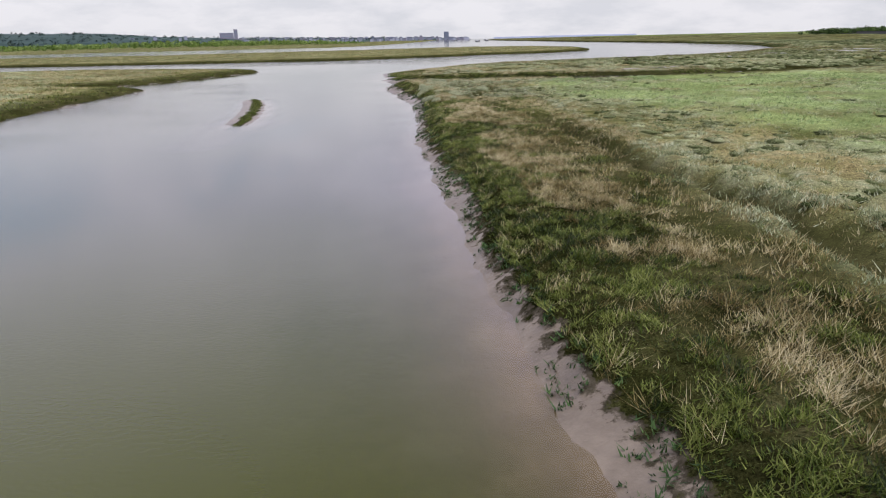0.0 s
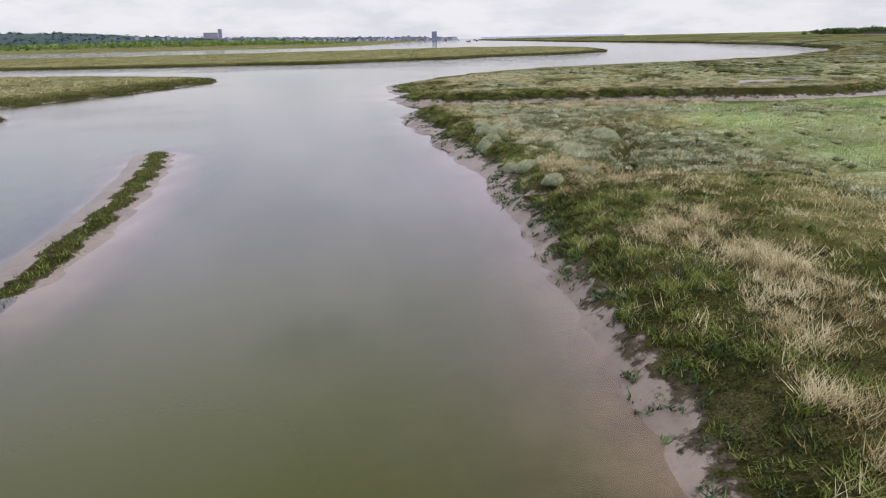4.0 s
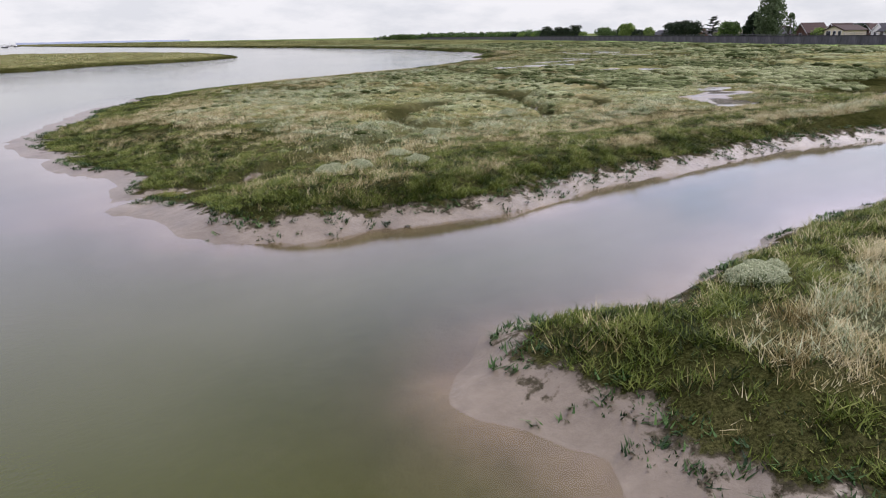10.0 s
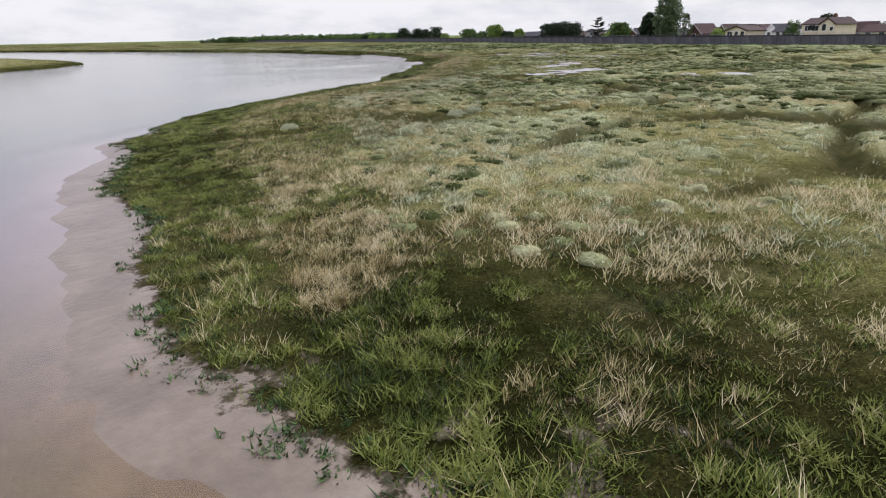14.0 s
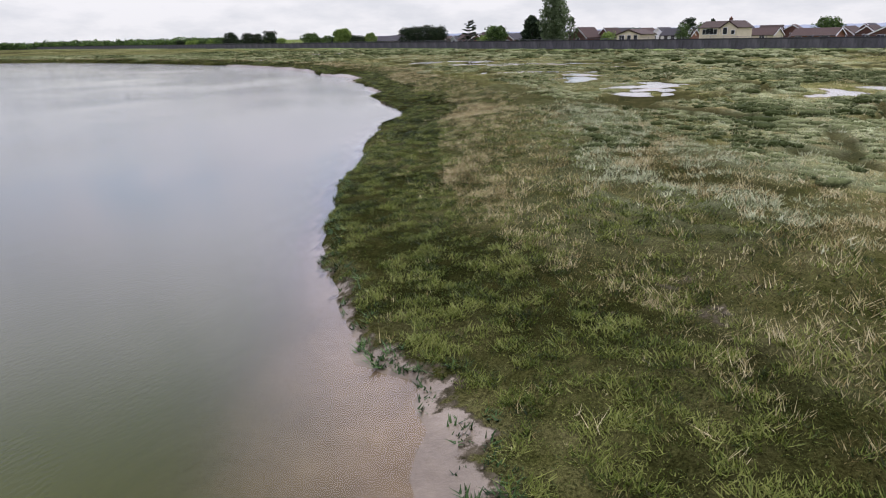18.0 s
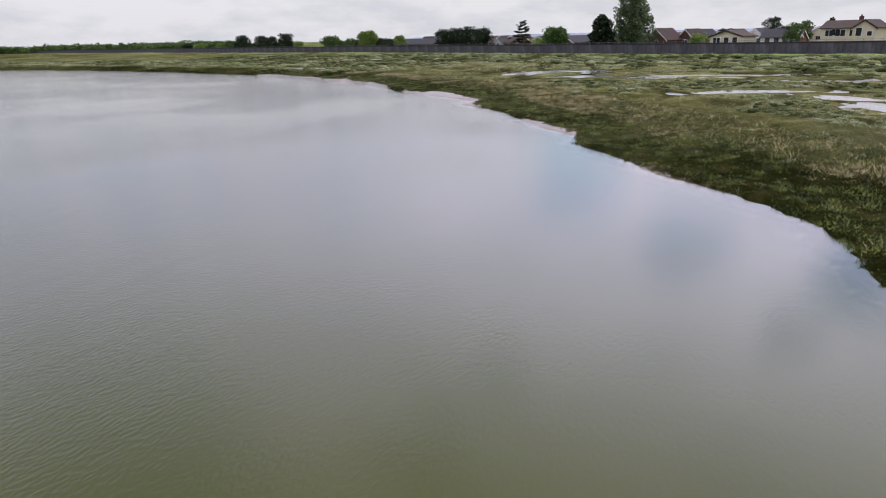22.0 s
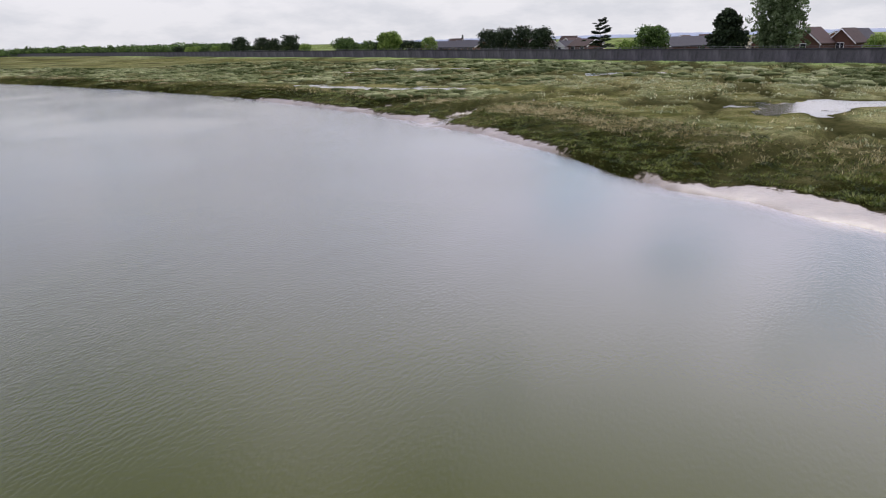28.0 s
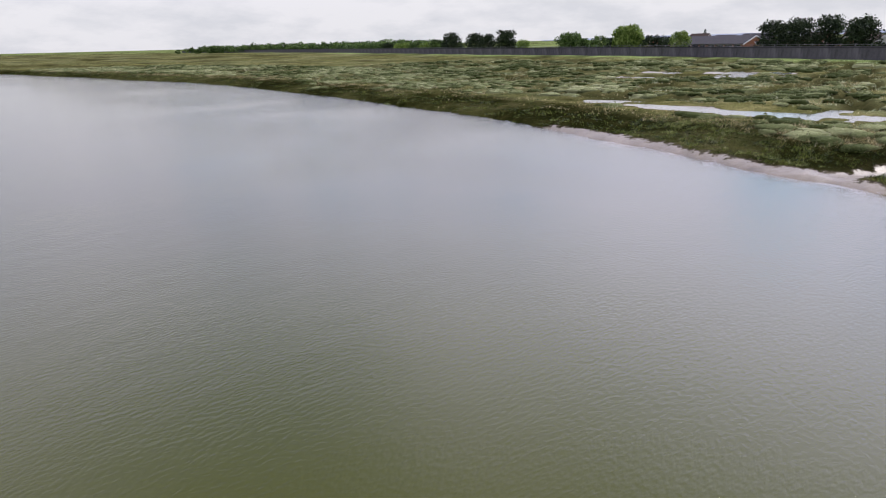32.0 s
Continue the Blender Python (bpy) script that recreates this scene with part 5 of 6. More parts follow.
# woods along the far end of the sea wall
rw = np.random.RandomState(77)
cs, rs = [], []
for k in range(900):
    u = rw.rand()
    x = np.interp(u, [0, 0.35, 0.7, 1], [392, 440, 452, 400]) + rw.uniform(0, 70)
    y = np.interp(u, [0, 0.35, 0.7, 1], [770, 690, 600, 505])
    crownh = (3.2 + 3.8 * fbm(np.array([u * 14]), np.array([3.3]), 5)[0]) * (0.45 + 0.55 * smooth(0, 0.06, u)) * (0.55 + 0.45 * smooth(1.0, 0.9, u))
    cs.append((x, y, 1.0 + crownh * rw.uniform(0.35, 0.95))); rs.append(rw.uniform(1.7, 3.4))
q, f, tint = leaf_cards(rw, np.array(cs), np.array(rs), 34, 0.85)
tagged(new("far_wood", raw_mesh("far_wood", q, f, M_LEAF, {"tint": tint})), "low belt of mixed green woodland beyond the marsh", "woodland", kind="stuff")
for k, (x, y, h, w, m_) in enumerate(((358, 498, 4.6, 9, MID), (352, 486, 4.2, 8, MID), (345, 470, 5.0, 6, DARK), (334, 452, 4.2, 7, LIGHT), (330, 444, 4.9, 5, LIGHT), (322, 430, 5.2, 8, MID), (319, 421, 4.5, 7, LIGHT), (314, 412, 5.8, 7, MID))):
    tree("field_tree", x, y, h, w, "round", m_, "small green field tree beyond the sea wall", "tree", "field trees beyond the wall", 60 + k, detail=0.7)

# pale cushions of sea purslane that stand out from the turf
def purslane_bush(x, y, wide, high, seed):
    rng = np.random.RandomState(seed)
    z = float(sample(GZ, np.array([x]), np.array([y]))[0])
    t = thing("sea_purslane_bush", pose(x, y, z - 0.14), "pale grey-green rounded sea purslane cushion on the bank", "shrub", "sea purslane cushions")
    n = 5600
    a, u = rng.uniform(0, math.tau, n), rng.rand(n)
    lump = 1 + 0.10 * np.sin(3 * a + seed) + 0.07 * np.sin(5 * a + 2 * seed)
    r = np.sqrt(u) * wide * 0.5 * lump
    hz = high * np.sqrt(np.clip(1 - u, 0, 1)) * (0.66 + 0.55 * fbm(r * np.cos(a) / 0.16 + seed, r * np.sin(a) / 0.16, 3, 2)) * rng.uniform(0.82, 1.08, n)
    c = np.stack([r * np.cos(a), r * np.sin(a), hz], 1)
    q = rng.normal(size=(n, 3)); q[:, 2] = 0.55 * np.abs(q[:, 2]) + 0.15
    q /= np.linalg.norm(q, axis=1)[:, None]
    w = np.cross(q, rng.normal(size=(n, 3))); w /= np.linalg.norm(w, axis=1)[:, None]
    s = rng.uniform(0.013, 0.027, n)[:, None]
    v = np.stack([c - q * s, c + w * s * 0.9, c + q * s], 1).reshape(-1, 3)
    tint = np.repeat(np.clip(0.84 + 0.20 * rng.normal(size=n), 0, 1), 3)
    # a dense inner heap under the leaves, tinted darker as the shade between them
    ii, jj = np.meshgrid(np.arange(9), np.arange(20), indexing="ij")
    aa, uu = jj * math.tau / 20, (ii / 8.0)
    rr = uu * wide * 0.45 * (1 + 0.10 * np.sin(3 * aa + seed) + 0.07 * np.sin(5 * aa + 2 * seed))
    hz = high * 0.74 * np.sqrt(1 - uu ** 2) * (0.66 + 0.55 * fbm(rr * np.cos(aa) / 0.16 + seed, rr * np.sin(aa) / 0.16, 3, 2))
    dome_v = np.stack([rr * np.cos(aa), rr * np.sin(aa), hz], -1).reshape(-1, 3)
    fi, fj = np.meshgrid(np.arange(8), np.arange(20), indexing="ij")
    k0 = fi * 20 + fj
    k1 = fi * 20 + (fj + 1) % 20
    dome_f = np.stack([k0, k0 + 20, k1 + 20, k1], -1).reshape(-1, 4) + len(v)
    tri = np.concatenate([dome_f[:, [0, 1, 2]], dome_f[:, [0, 2, 3]]])
    faces = np.concatenate([np.arange(3 * n).reshape(-1, 3), tri])
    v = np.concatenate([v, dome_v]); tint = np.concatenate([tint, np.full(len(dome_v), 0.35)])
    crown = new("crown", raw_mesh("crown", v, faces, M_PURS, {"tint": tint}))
    crown.parent = t
    bm = bmesh.new()
    for k in range(9):
        b = rng.uniform(0, math.tau)
        limb(bm, (0.05 * math.cos(b), 0.05 * math.sin(b), -0.05), (wide * 0.33 * math.cos(b), wide * 0.33 * math.sin(b), high * 0.6), 0.02, 0.008, 4)
    part("stems", bm, M_BARK, t)


BUSHES = [(-1.5, 72.8, 0.85, 0.50), (-1.5, 71.75, 0.85, 0.48), (-0.9, 71.2, 1.0, 0.5), (-0.85, 70.6, 0.95, 0.5), (-1.2, 69.8, 1.0, 0.5), (-1.55, 69.3, 0.8, 0.42), (-1.55, 68.55, 0.6, 0.36), (-0.5, 72.9, 0.75, 0.36), (0.5, 72.9, 0.75, 0.36),
          (-0.1, 67.4, 0.7, 0.3), (4.3, 70.0, 1.1, 0.42), (4.3, 69.0, 1.0, 0.4), (-1.0, 63.7, 0.75, 0.42), (-0.45, 63.0, 1.0, 0.45), (0.1, 63.2, 0.6, 0.35), (1.4, 61.05, 0.65, 0.36), (0.0, 59.9, 0.75, 0.36),
          (-1.15, 77.4, 1.0, 0.36), (-0.1, 77.9, 0.8, 0.34), (-1.0, 79.0, 0.95, 0.36), (0.35, 78.95, 0.9, 0.34), (-0.8, 85.7, 1.0, 0.38), (-0.2, 85.9, 0.9, 0.36), (-1.9, 99.4, 1.1, 0.36), (-1.0, 99.2, 1.0, 0.36), (1.0, 98.8, 1.0, 0.36), (1.4, 100.6, 1.0, 0.36),
          (7.9, 138.1, 0.9, 0.36), (16.8, 134.7, 1.1, 0.44), (18.0, 134.4, 1.0, 0.44), (15.4, 133.7, 0.8, 0.36), (13.6, 108.2, 1.1, 0.4), (6.0, 104.9, 1.0, 0.36)]
for k, (x, y, w_, h_) in enumerate(BUSHES):
    purslane_bush(x, y, 1.1 * w_, h_, k + 1)

# ---------------------------------------------------------------- houses behind the wall
FACE = -117.0          # fronts look over the wall to the marsh


def house(x, y, wide, deep, eave, ridge, walls, roof, label, turn=FACE, gable=True, windows=((0, 1.2, 1.3),), doors=(), z=1.0, chimney=False, barge=M_WHITE, group="houses behind the sea wall", slim=0.72):
    """A gabled house; local -y is the front. gable: whether the gable end is the front. windows: (x, width, height) on the front."""
    h = thing("house", pose(x, y, z, 0, 0, turn), label, "house", group)
    bm = bmesh.new()
    w, d = slim * wide / 2, slim * deep / 2
    if gable:
        prof = [(-w, 0), (w, 0), (w, eave), (0, ridge), (-w, eave)]
        a = [bm.verts.new((px, -d, pz)) for px, pz in prof]; b = [bm.verts.new((px, d, pz)) for px, pz in prof]
    else:
        prof = [(-d, 0), (d, 0), (d, eave), (0, ridge), (-d, eave)]
        a = [bm.verts.new((-w, py, pz)) for py, pz in prof]; b = [bm.verts.new((w, py, pz)) for py, pz in prof]
    bm.faces.new(a); bm.faces.new(b[::-1])
    for k in range(5):
        bm.faces.new((a[k], b[k], b[(k + 1) % 5], a[(k + 1) % 5]))
    bmesh.ops.recalc_face_normals(bm, faces=bm.faces)
    part("wall", bm, walls, h)
    for s in (-1, 1):
        bm = bmesh.new()
        half, run = (w, d) if gable else (d, w)
        slope = (ridge - eave) / half
        o = 0.35
        p = []
        for q in (-run - 0.3, run + 0.3):
            for u, up_ in ((0, 0.02), (half + o, 0.02)):
                for t_ in (0, 0.14):
                    zz = ridge - slope * u + up_ + t_
                    p.append(bm.verts.new((s * u, q, zz) if gable else (q, s * u, zz)))
        for idx in ((0, 1, 3, 2), (4, 6, 7, 5), (1, 5, 7, 3), (0, 2, 6, 4), (2, 3, 7, 6), (0, 4, 5, 1)):
            bm.faces.new([p[i] for i in idx])
        bmesh.ops.recalc_face_normals(bm, faces=bm.faces)
        part("roof", bm, roof, h)
        # a barge board at each end
        for q in (-run - 0.33, run + 0.33):
            bm = bmesh.new()
            vs = []
            for u, drop in ((0, 0.10), (half + o, 0.10), (half + o, -0.16), (0, -0.16)):
                zz = ridge - slope * u + drop
                vs.append(bm.verts.new((s * u, q, zz) if gable else (q, s * u, zz)))
            bm.faces.new(vs)
            r = bmesh.ops.extrude_face_region(bm, geom=list(bm.faces))
            bmesh.ops.translate(bm, vec=(0, 0.04, 0) if gable else (0.04, 0, 0), verts=[v for v in r["geom"] if isinstance(v, bmesh.types.BMVert)])
            bmesh.ops.recalc_face_normals(bm, faces=bm.faces)
            part("barge_board", bm, barge, h)
    for wx_, ww, wh in windows:
        sill, wx_, ww = eave - wh - 0.12, wx_ * slim, ww * (0.5 + 0.5 * slim)
        if ww < 0:
            sill, ww = 3.0, -ww
        f0 = part("window", box(bmesh.new(), wx_ - ww / 2, wx_ + ww / 2, -d - 0.05, -d + 0.05, sill, sill + wh, 0.01), M_WHITE, h, "white window frame")
        bars = max(1, round(ww / 0.9))
        for k in range(bars):
            x0 = wx_ - ww / 2 + 0.07 + k * (ww - 0.07) / bars
            part("pane", box(bmesh.new(), x0, x0 + (ww - 0.07) / bars - 0.07, -d - 0.07, -d - 0.04, sill + 0.08, sill + wh - 0.08), M_GLASS, f0)
    for dx in doors:
        part("door", box(bmesh.new(), dx - 0.5, dx + 0.5, -d - 0.06, -d + 0.05, 0, 2.05, 0.02), M_WHITE, h, "white front door")
    if chimney:
        c = part("chimney", box(bmesh.new(), w * 0.3, w * 0.3 + 0.7, 0.2, 0.8, ridge - 1.0, ridge + 0.8, 0.03), M_BRICK, h)
        part("pot", box(bmesh.new(), w * 0.3 + 0.2, w * 0.3 + 0.5, 0.35, 0.65, ridge + 0.8, ridge + 1.1, 0.04), M_ORANGE, c)
    return h


house(174, 143.5, 11.5, 8.5, 4.6, 5.9, M_CREAM, M_ROOFBR, "two-storey cream house with a brown tiled roof and balcony", gable=False, windows=((-3.6, -1.8, 1.3), (-0.8, -2.2, 1.3), (2.6, -2.0, 1.3), (-2, 1.8, 1.3)), chimney=True)
house(184, 164.5, 10.2, 9.0, 3.4, 4.6, M_CREAM, M_ROOFBR, "cream bungalow with a dark-edged gable facing the marsh", windows=((-2.9, 2.0, 1.5), (0.2, 1.4, 1.6), (2.9, 1.4, 1.3)), barge=M_ROOFBR)
house(199, 180.5, 8.4, 10, 2.9, 5.5, M_BRICK, M_ROOFRED, "dark red brick house with a small white gable window", windows=((0.3, 1.3, 1.2),))
house(203, 174, 6.6, 9, 2.9, 5.2, M_BRICK, M_ROOFBR, "brown brick terrace house with white barge boards", windows=((0, 1.6, 1.2),))
house(209, 171, 6.6, 9, 2.9, 5.1, M_ORANGE, M_ROOFGR, "terrace house with a grey tiled roof", windows=((0, 1.6, 1.2),))
house(217, 186, 8, 8, 2.8, 4.4, M_BRICK, M_ROOFBR, "brick bungalow with a brown tiled roof", windows=((0, 1.6, 1.2),))
for k, (x, y) in enumerate(((216, 207), (221.5, 204.5), (227, 202), (232.5, 199.5))):
    house(x, y, 8.2, 9.5, 2.5, 4.3, M_BRICK, M_ROOFGR, "brick terrace house with white barge boards on its gable", windows=((0.4, 1.4, 1.1),))
house(195, 158.5, 6.6, 8, 3.0, 4.9, M_WHITE, M_ROOFGR, "white rendered house with a steep grey roof", windows=((-1.2, 1.2, 1.3), (1.3, 1.2, 1.3)))
house(199.5, 163.5, 7.4, 8, 2.9, 4.9, M_BRICK, M_ROOFRED, "brick house with a hipped reddish tiled roof", windows=((0, 1.5, 1.2),))
house(191, 151.5, 4.2, 6, 2.8, 4.3, M_ORANGE, M_ROOFBR, "small orange brick house between taller ones", windows=((0, 1.2, 1.2),), gable=False)
house(168.5, 124, 12.5, 8, 2.5, 3.9, M_ORANGE, M_ROOFRED, "long low brick bungalow with a reddish roof", gable=False, windows=((-4, 1.6, 1.2), (-0.5, 1.2, 1.2), (3.4, 2.2, 1.3)), doors=(1.4,))
house(167, 110, 10, 9, 2.6, 4.3, M_BRICK, M_ROOFGR, "brick bungalow with a white-edged gable", windows=((-2, 1.8, 1.3), (2, 1.8, 1.3)))
house(196, 134, 12, 8, 2.6, 4.2, M_CREAM, M_ROOFRED, "low house with a red tiled roof behind others", gable=False, windows=((-3, 1.6, 1.2), (2, 1.6, 1.2)))
house(153, 84, 11, 8, 2.6, 4.2, M_BRICK, M_ROOFBR, "brick bungalow with a brown tiled roof", gable=False, windows=((-3, 1.6, 1.2), (3, 1.6, 1.2)))
house(241, 241, 7.6, 8, 2.7, 3.9, M_ORANGE, M_ROOFBR, "orange brick bungalow with white barge boards", windows=((0, 1.4, 1.2),))
house(231, 228, 8.0, 9, 2.7, 4.3, M_BRICK, M_ROOFBR, "brick bungalow with a broad brown roof", gable=False, windows=((-2, 1.4, 1.2), (2, 1.4, 1.2)))
house(236, 234, 5.0, 8, 2.6, 3.9, M_WHITE, M_ROOFGR, "small white bungalow with a grey roof", windows=((0, 1.4, 1.2),))
for x, y in ((268, 281), (261.5, 270.5)):
    house(x, y, 12.6, 8, 2.6, 4.4, M_ORANGE, M_ROOFGR, "long brick bungalow with a row of white windows", gable=False, windows=((-4.4, 2.4, 1.2), (-1.4, 2.4, 1.2), (1.6, 2.4, 1.2), (4.4, 2.0, 1.2)), slim=0.95)
    house(x + 1.5, y - 5.8, 5.0, 10, 2.6, 4.6, M_ORANGE, M_ROOFGR, "brick gable wing with white barge boards", windows=((0, 1.4, 1.2),))
house(170.5, 140.5, 4.6, 8.5, 4.6, 5.9, M_CREAM, M_ROOFBR, "cream gable wing with a brown edged roof beside a balcony", windows=((-1.0, -1.2, 1.6), (1.2, -1.0, 1.0)), barge=M_ROOFBR, slim=0.85)
for x, y in ((183.5, 116), (182.5, 111.5), (181.5, 107)):
    house(x, y, 5.6, 9, 2.6, 4.2, M_BRICK, M_ROOFBR, "brick terrace house with white barge boards on its gable", windows=((0, 1.6, 1.2),), slim=0.8)
house(190, 154.5, 9.5, 7, 3.0, 4.6, M_WHITE, M_ROOFGR, "long white rendered house with a grey roof", gable=False, windows=((-2.6, 1.4, 1.2), (0.2, 1.4, 1.2), (2.8, 1.4, 1.2)))
rh = np.random.RandomState(3)
for k in range(26):                                   # more roofs farther back
    u = k / 26
    x, y = np.interp(u, [0, 1], [215, 330]) + rh.uniform(0, 70), np.interp(u, [0, 1], [95, 330]) + rh.uniform(-14, 14)
    house(x, y, rh.uniform(8, 12), 8, 2.7, rh.uniform(4.2, 5.4), (M_BRICK, M_ORANGE, M_CREAM)[k % 3], (M_ROOFBR, M_ROOFGR, M_ROOFRED)[k % 3 - 1], "house with a tiled roof in the rows behind", turn=FACE + rh.choice([0, 90, 12]), gable=bool(k % 2), windows=((0, 1.6, 1.2),))

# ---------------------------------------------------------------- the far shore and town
# distance haze is mixed into these base colours as blue-grey
M_HILL = mat("hazy_hill_wood", [(0.018, 0.034, 0.034), (0.034, 0.056, 0.048), (0.060, 0.085, 0.062)], 0.03, 0.95, fine=0.5)
M_HAZE = mat("distance_haze", [(0.17, 0.20, 0.245), (0.22, 0.25, 0.29)], 0.002, 1.0)


# leaf green with the same haze painted in
M_HILLTREE = mat("hazy_wood_leaf", [(0.020, 0.036, 0.036), (0.038, 0.062, 0.052), (0.066, 0.094, 0.070)], 0.05, 0.9, attr="tint", attr_mix=0.6)


def ridge(name, pts, depth, material, label, wobble, seed, category="hill"):
    """A long hill: pts of (x, y, height), rising over depth metres to an uneven crest."""
    p = np.array(pts, float)
    s = np.concatenate([[0], np.cumsum(np.hypot(np.diff(p[:, 0]), np.diff(p[:, 1])))])
    n = int(s[-1] / 14)
    q = np.linspace(0, s[-1], n)
    x, y, h = (np.interp(q, s, p[:, i]) for i in range(3))
    out = []
    for k, (fr, up_) in enumerate(((0, 0.0), (0.12, 0.35), (0.45, 0.75), (0.8, 1.0), (1.3, 0.9))):
        r = np.hypot(x, y); ux, uy = x / r, y / r
        hh = h * up_ + wobble * up_ * (fbm(q / 60, q * 0 + k, seed) - 0.35) + 0.5 * wobble * up_ * (vnoise(q / 17, q * 0 + k, seed + 3) - 0.4)
        out.append(np.stack([x + ux * depth * fr, y + uy * depth * fr, np.maximum(hh, 0) - (1 if k == 0 else 0)], 1))
    v = np.stack(out, 1).reshape(-1, 3)
    f = grid_faces(n, 5)
    return tagged(new(name, raw_mesh(name, v, f, material, None, False)), label, category, kind="structure")


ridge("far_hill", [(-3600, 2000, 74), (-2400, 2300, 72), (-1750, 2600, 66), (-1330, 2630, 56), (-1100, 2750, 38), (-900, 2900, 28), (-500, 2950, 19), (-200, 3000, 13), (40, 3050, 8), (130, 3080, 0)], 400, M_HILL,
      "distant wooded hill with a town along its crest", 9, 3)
ridge("distant_hills", [(3250, 2050, 3), (3500, 1650, 13), (3800, 1000, 17), (3900, 300, 19), (3900, -500, 18), (3700, -1300, 18)], 500, M_HAZE, "distant hills behind the houses, pale blue with painted haze", 7, 8)
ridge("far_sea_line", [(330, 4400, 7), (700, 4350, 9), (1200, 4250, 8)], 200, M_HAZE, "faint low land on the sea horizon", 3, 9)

# woods on the hill's side
rt_ = np.random.RandomState(31)
cs, rr = [], []
for k in range(900):
    u = rt_.rand()
    x = np.interp(u, [0, 1], [-3300, -250])
    up_ = rt_.rand()
    hx = np.interp(x, [-3600, -2400, -1750, -1330, -1100, -900, -500, -200], [74, 72, 66, 56, 38, 28, 19, 13])
    yy = np.interp(x, [-3600, -2400, -1750, -1330, -1100, -900, -500, -200], [2000, 2300, 2600, 2630, 2750, 2900, 2950, 3000])
    r = math.hypot(x, yy)
    cs.append((x * (1 + 330 * up_ / r), yy * (1 + 330 * up_ / r), hx * min(1, 0.25 + 0.85 * up_) + 1)); rr.append(rt_.uniform(5, 11))
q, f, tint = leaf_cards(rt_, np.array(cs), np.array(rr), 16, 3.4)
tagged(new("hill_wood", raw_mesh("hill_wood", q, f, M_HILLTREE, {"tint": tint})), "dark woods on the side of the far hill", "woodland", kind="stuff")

# scrub in front of the hill
rs_ = np.random.RandomState(21)
cs, rr = [], []
for k in range(800):
    u = rs_.rand()
    x, y = np.interp(u, [0, 1], [-900, -170]) + rs_.uniform(-20, 20), np.interp(u, [0, 1], [1150, 1350]) + rs_.uniform(-60, 60)
    hh = (12 * fbm(np.array([u * 9]), np.array([1.0]), 4)[0] + 2) * smooth(1, 0.8, u)
    cs.append((x, y, 1 + hh * rs_.uniform(0.2, 0.9))); rr.append(rs_.uniform(2.5, 5.5))
q, f, tint = leaf_cards(rs_, np.array(cs), np.array(rr), 18, 1.7)
tagged(new("far_scrub", raw_mesh("far_scrub", q, f, M_LEAFY, {"tint": tint})), "light green scrub on the far bank", "scrub", kind="stuff")


def far_block(x, y, z, w, d, h, material, label, name="town_building", floors=0):
    b = thing(name, pose(x, y, z, 0, 0, -math.degrees(math.atan2(x, y))), label, "building", "town on the far hill")
    part("wall", box(bmesh.new(), -w / 2, w / 2, -d / 2, d / 2, -6, h, 0.2), material, b)
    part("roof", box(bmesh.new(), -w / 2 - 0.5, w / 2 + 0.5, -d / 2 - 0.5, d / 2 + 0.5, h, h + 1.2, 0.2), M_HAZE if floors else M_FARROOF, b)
    for k in range(floors):
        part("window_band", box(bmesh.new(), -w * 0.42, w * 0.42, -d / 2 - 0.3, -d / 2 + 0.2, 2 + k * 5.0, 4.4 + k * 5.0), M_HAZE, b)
    return b


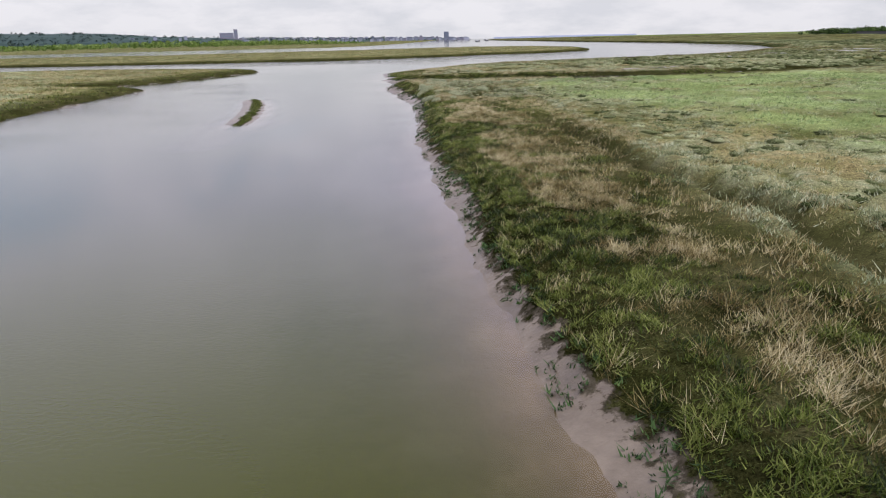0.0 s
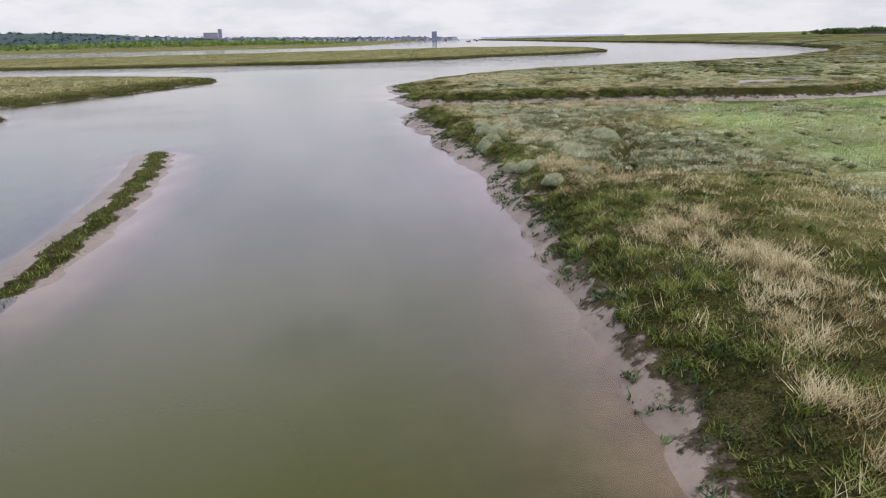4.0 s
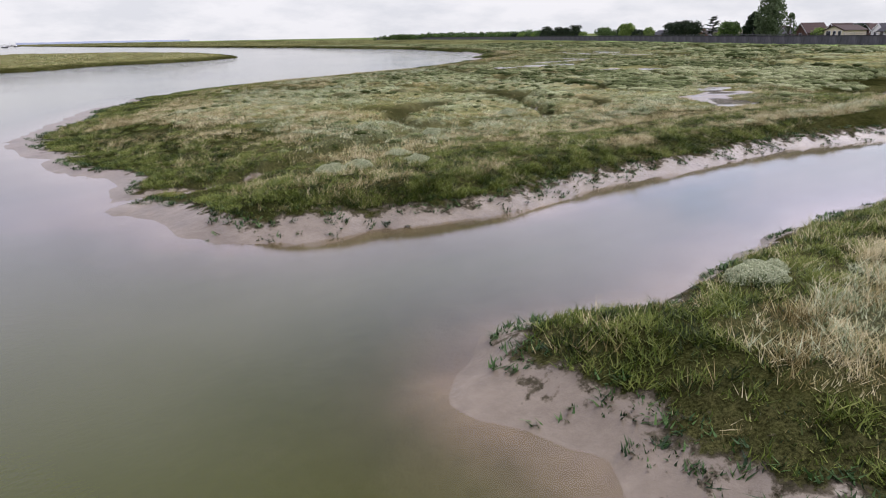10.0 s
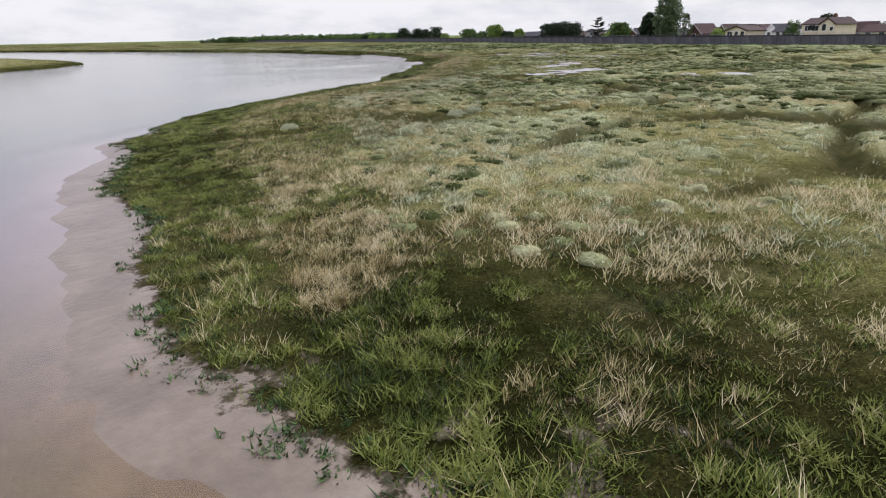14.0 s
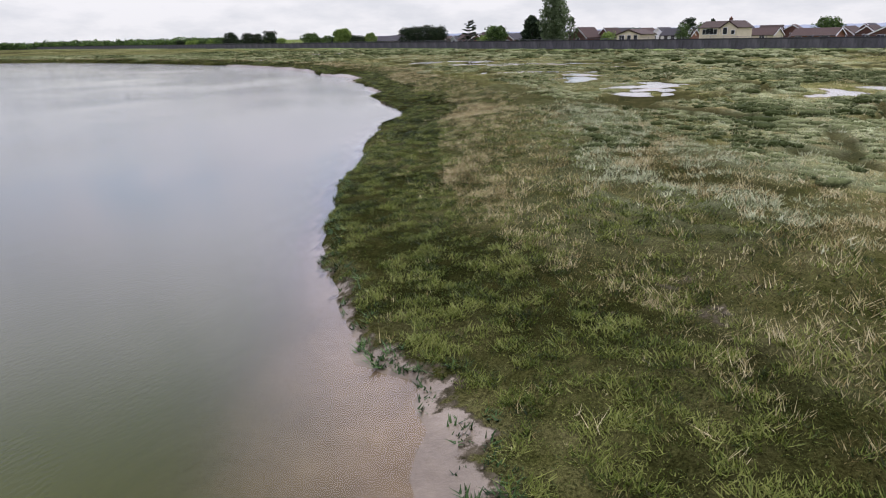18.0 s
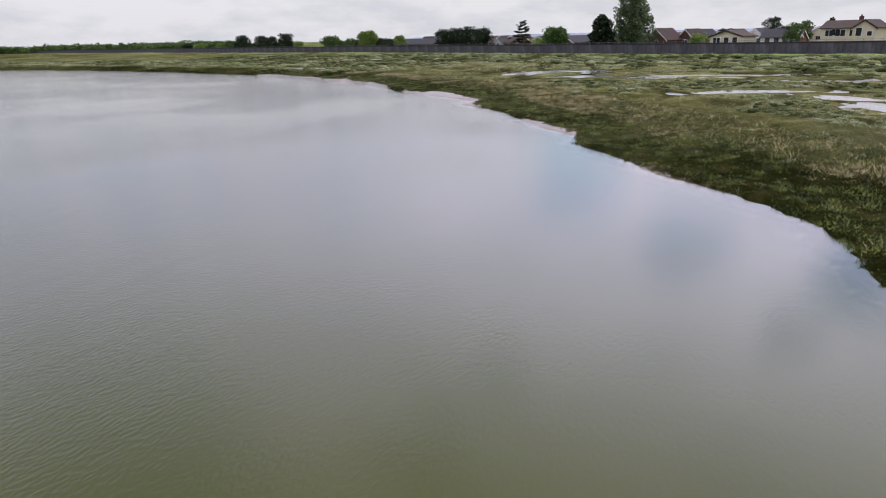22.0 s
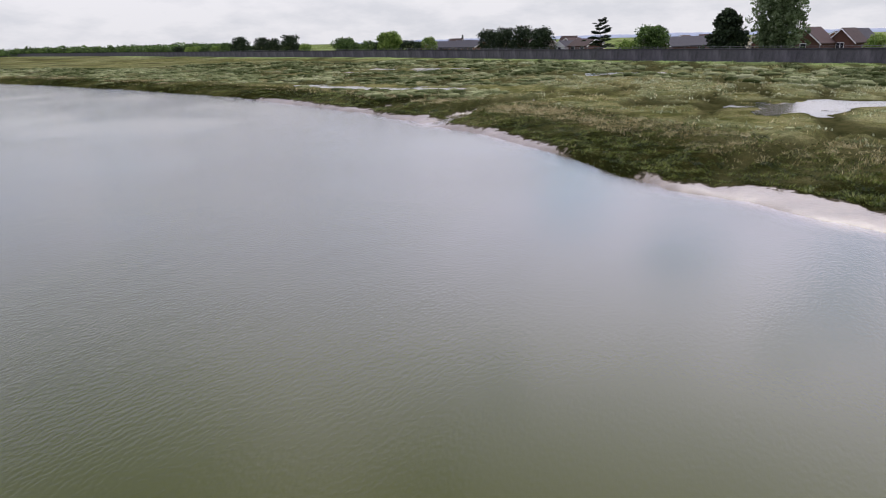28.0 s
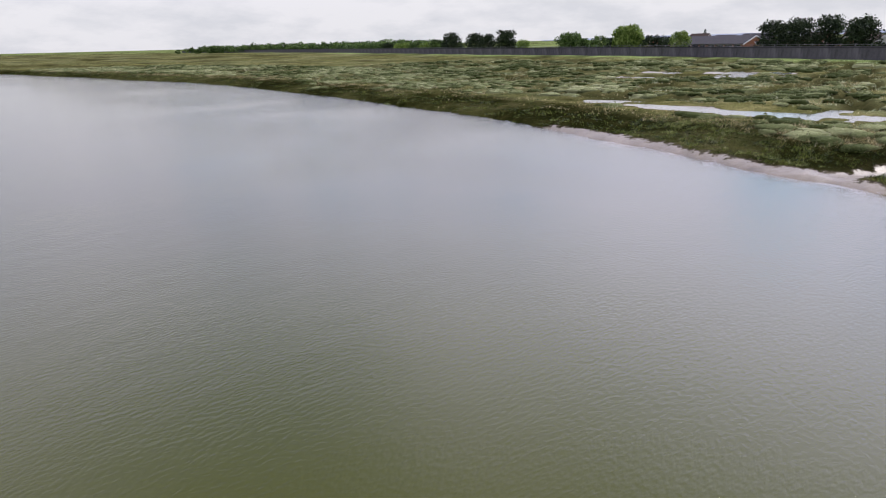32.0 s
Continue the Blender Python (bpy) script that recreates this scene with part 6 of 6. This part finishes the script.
# town walls and roofs, paled and blued so their colour carries the haze
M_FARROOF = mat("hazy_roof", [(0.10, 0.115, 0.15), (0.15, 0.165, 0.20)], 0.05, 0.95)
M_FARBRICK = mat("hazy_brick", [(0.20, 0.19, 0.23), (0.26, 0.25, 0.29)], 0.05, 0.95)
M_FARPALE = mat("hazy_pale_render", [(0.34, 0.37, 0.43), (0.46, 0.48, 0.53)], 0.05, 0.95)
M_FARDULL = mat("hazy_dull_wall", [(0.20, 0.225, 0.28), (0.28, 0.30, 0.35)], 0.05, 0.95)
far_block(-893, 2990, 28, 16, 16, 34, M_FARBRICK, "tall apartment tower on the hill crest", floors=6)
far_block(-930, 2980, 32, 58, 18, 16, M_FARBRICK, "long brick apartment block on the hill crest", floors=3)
far_block(20, 3080, 10, 22, 16, 24, M_HAZE, "tower block above the waterfront, greyed by painted haze", floors=4)
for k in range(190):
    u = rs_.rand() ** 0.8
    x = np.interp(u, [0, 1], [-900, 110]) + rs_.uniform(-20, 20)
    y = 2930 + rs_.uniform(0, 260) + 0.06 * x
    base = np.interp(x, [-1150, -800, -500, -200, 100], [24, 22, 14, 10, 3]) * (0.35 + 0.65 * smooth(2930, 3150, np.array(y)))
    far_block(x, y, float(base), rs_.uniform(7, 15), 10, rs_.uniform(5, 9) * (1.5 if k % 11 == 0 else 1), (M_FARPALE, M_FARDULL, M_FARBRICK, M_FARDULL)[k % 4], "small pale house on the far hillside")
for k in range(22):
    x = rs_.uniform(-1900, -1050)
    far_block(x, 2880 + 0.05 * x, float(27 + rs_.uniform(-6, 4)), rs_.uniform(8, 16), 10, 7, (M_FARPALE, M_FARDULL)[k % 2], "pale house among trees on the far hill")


def boat(x, y, turn):
    b = thing("moored_boat", pose(x, y, 0, 0, 0, turn), "small dark moored boat on the far water", "boat", "moored boats")
    bm = box(bmesh.new(), -4, 4, -1.3, 1.3, -0.4, 1.1)
    for v in bm.verts:
        if v.co.x > 3:
            v.co.y *= 0.15; v.co.z += 0.4
    part("hull", bm, M_HULL, b)
    part("cabin", box(bmesh.new(), -2.4, 0.6, -0.9, 0.9, 1.1, 2.3, 0.1), M_WHITE, b)
    part("mast", box(bmesh.new(), 0.3, 0.42, -0.06, 0.06, 1.1, 7), M_STEEL, b)


for x, y, a in ((60, 1150, 20), (85, 1300, 60), (30, 1500, -30), (110, 1750, 10), (66, 1650, 80)):
    boat(x, y, a)
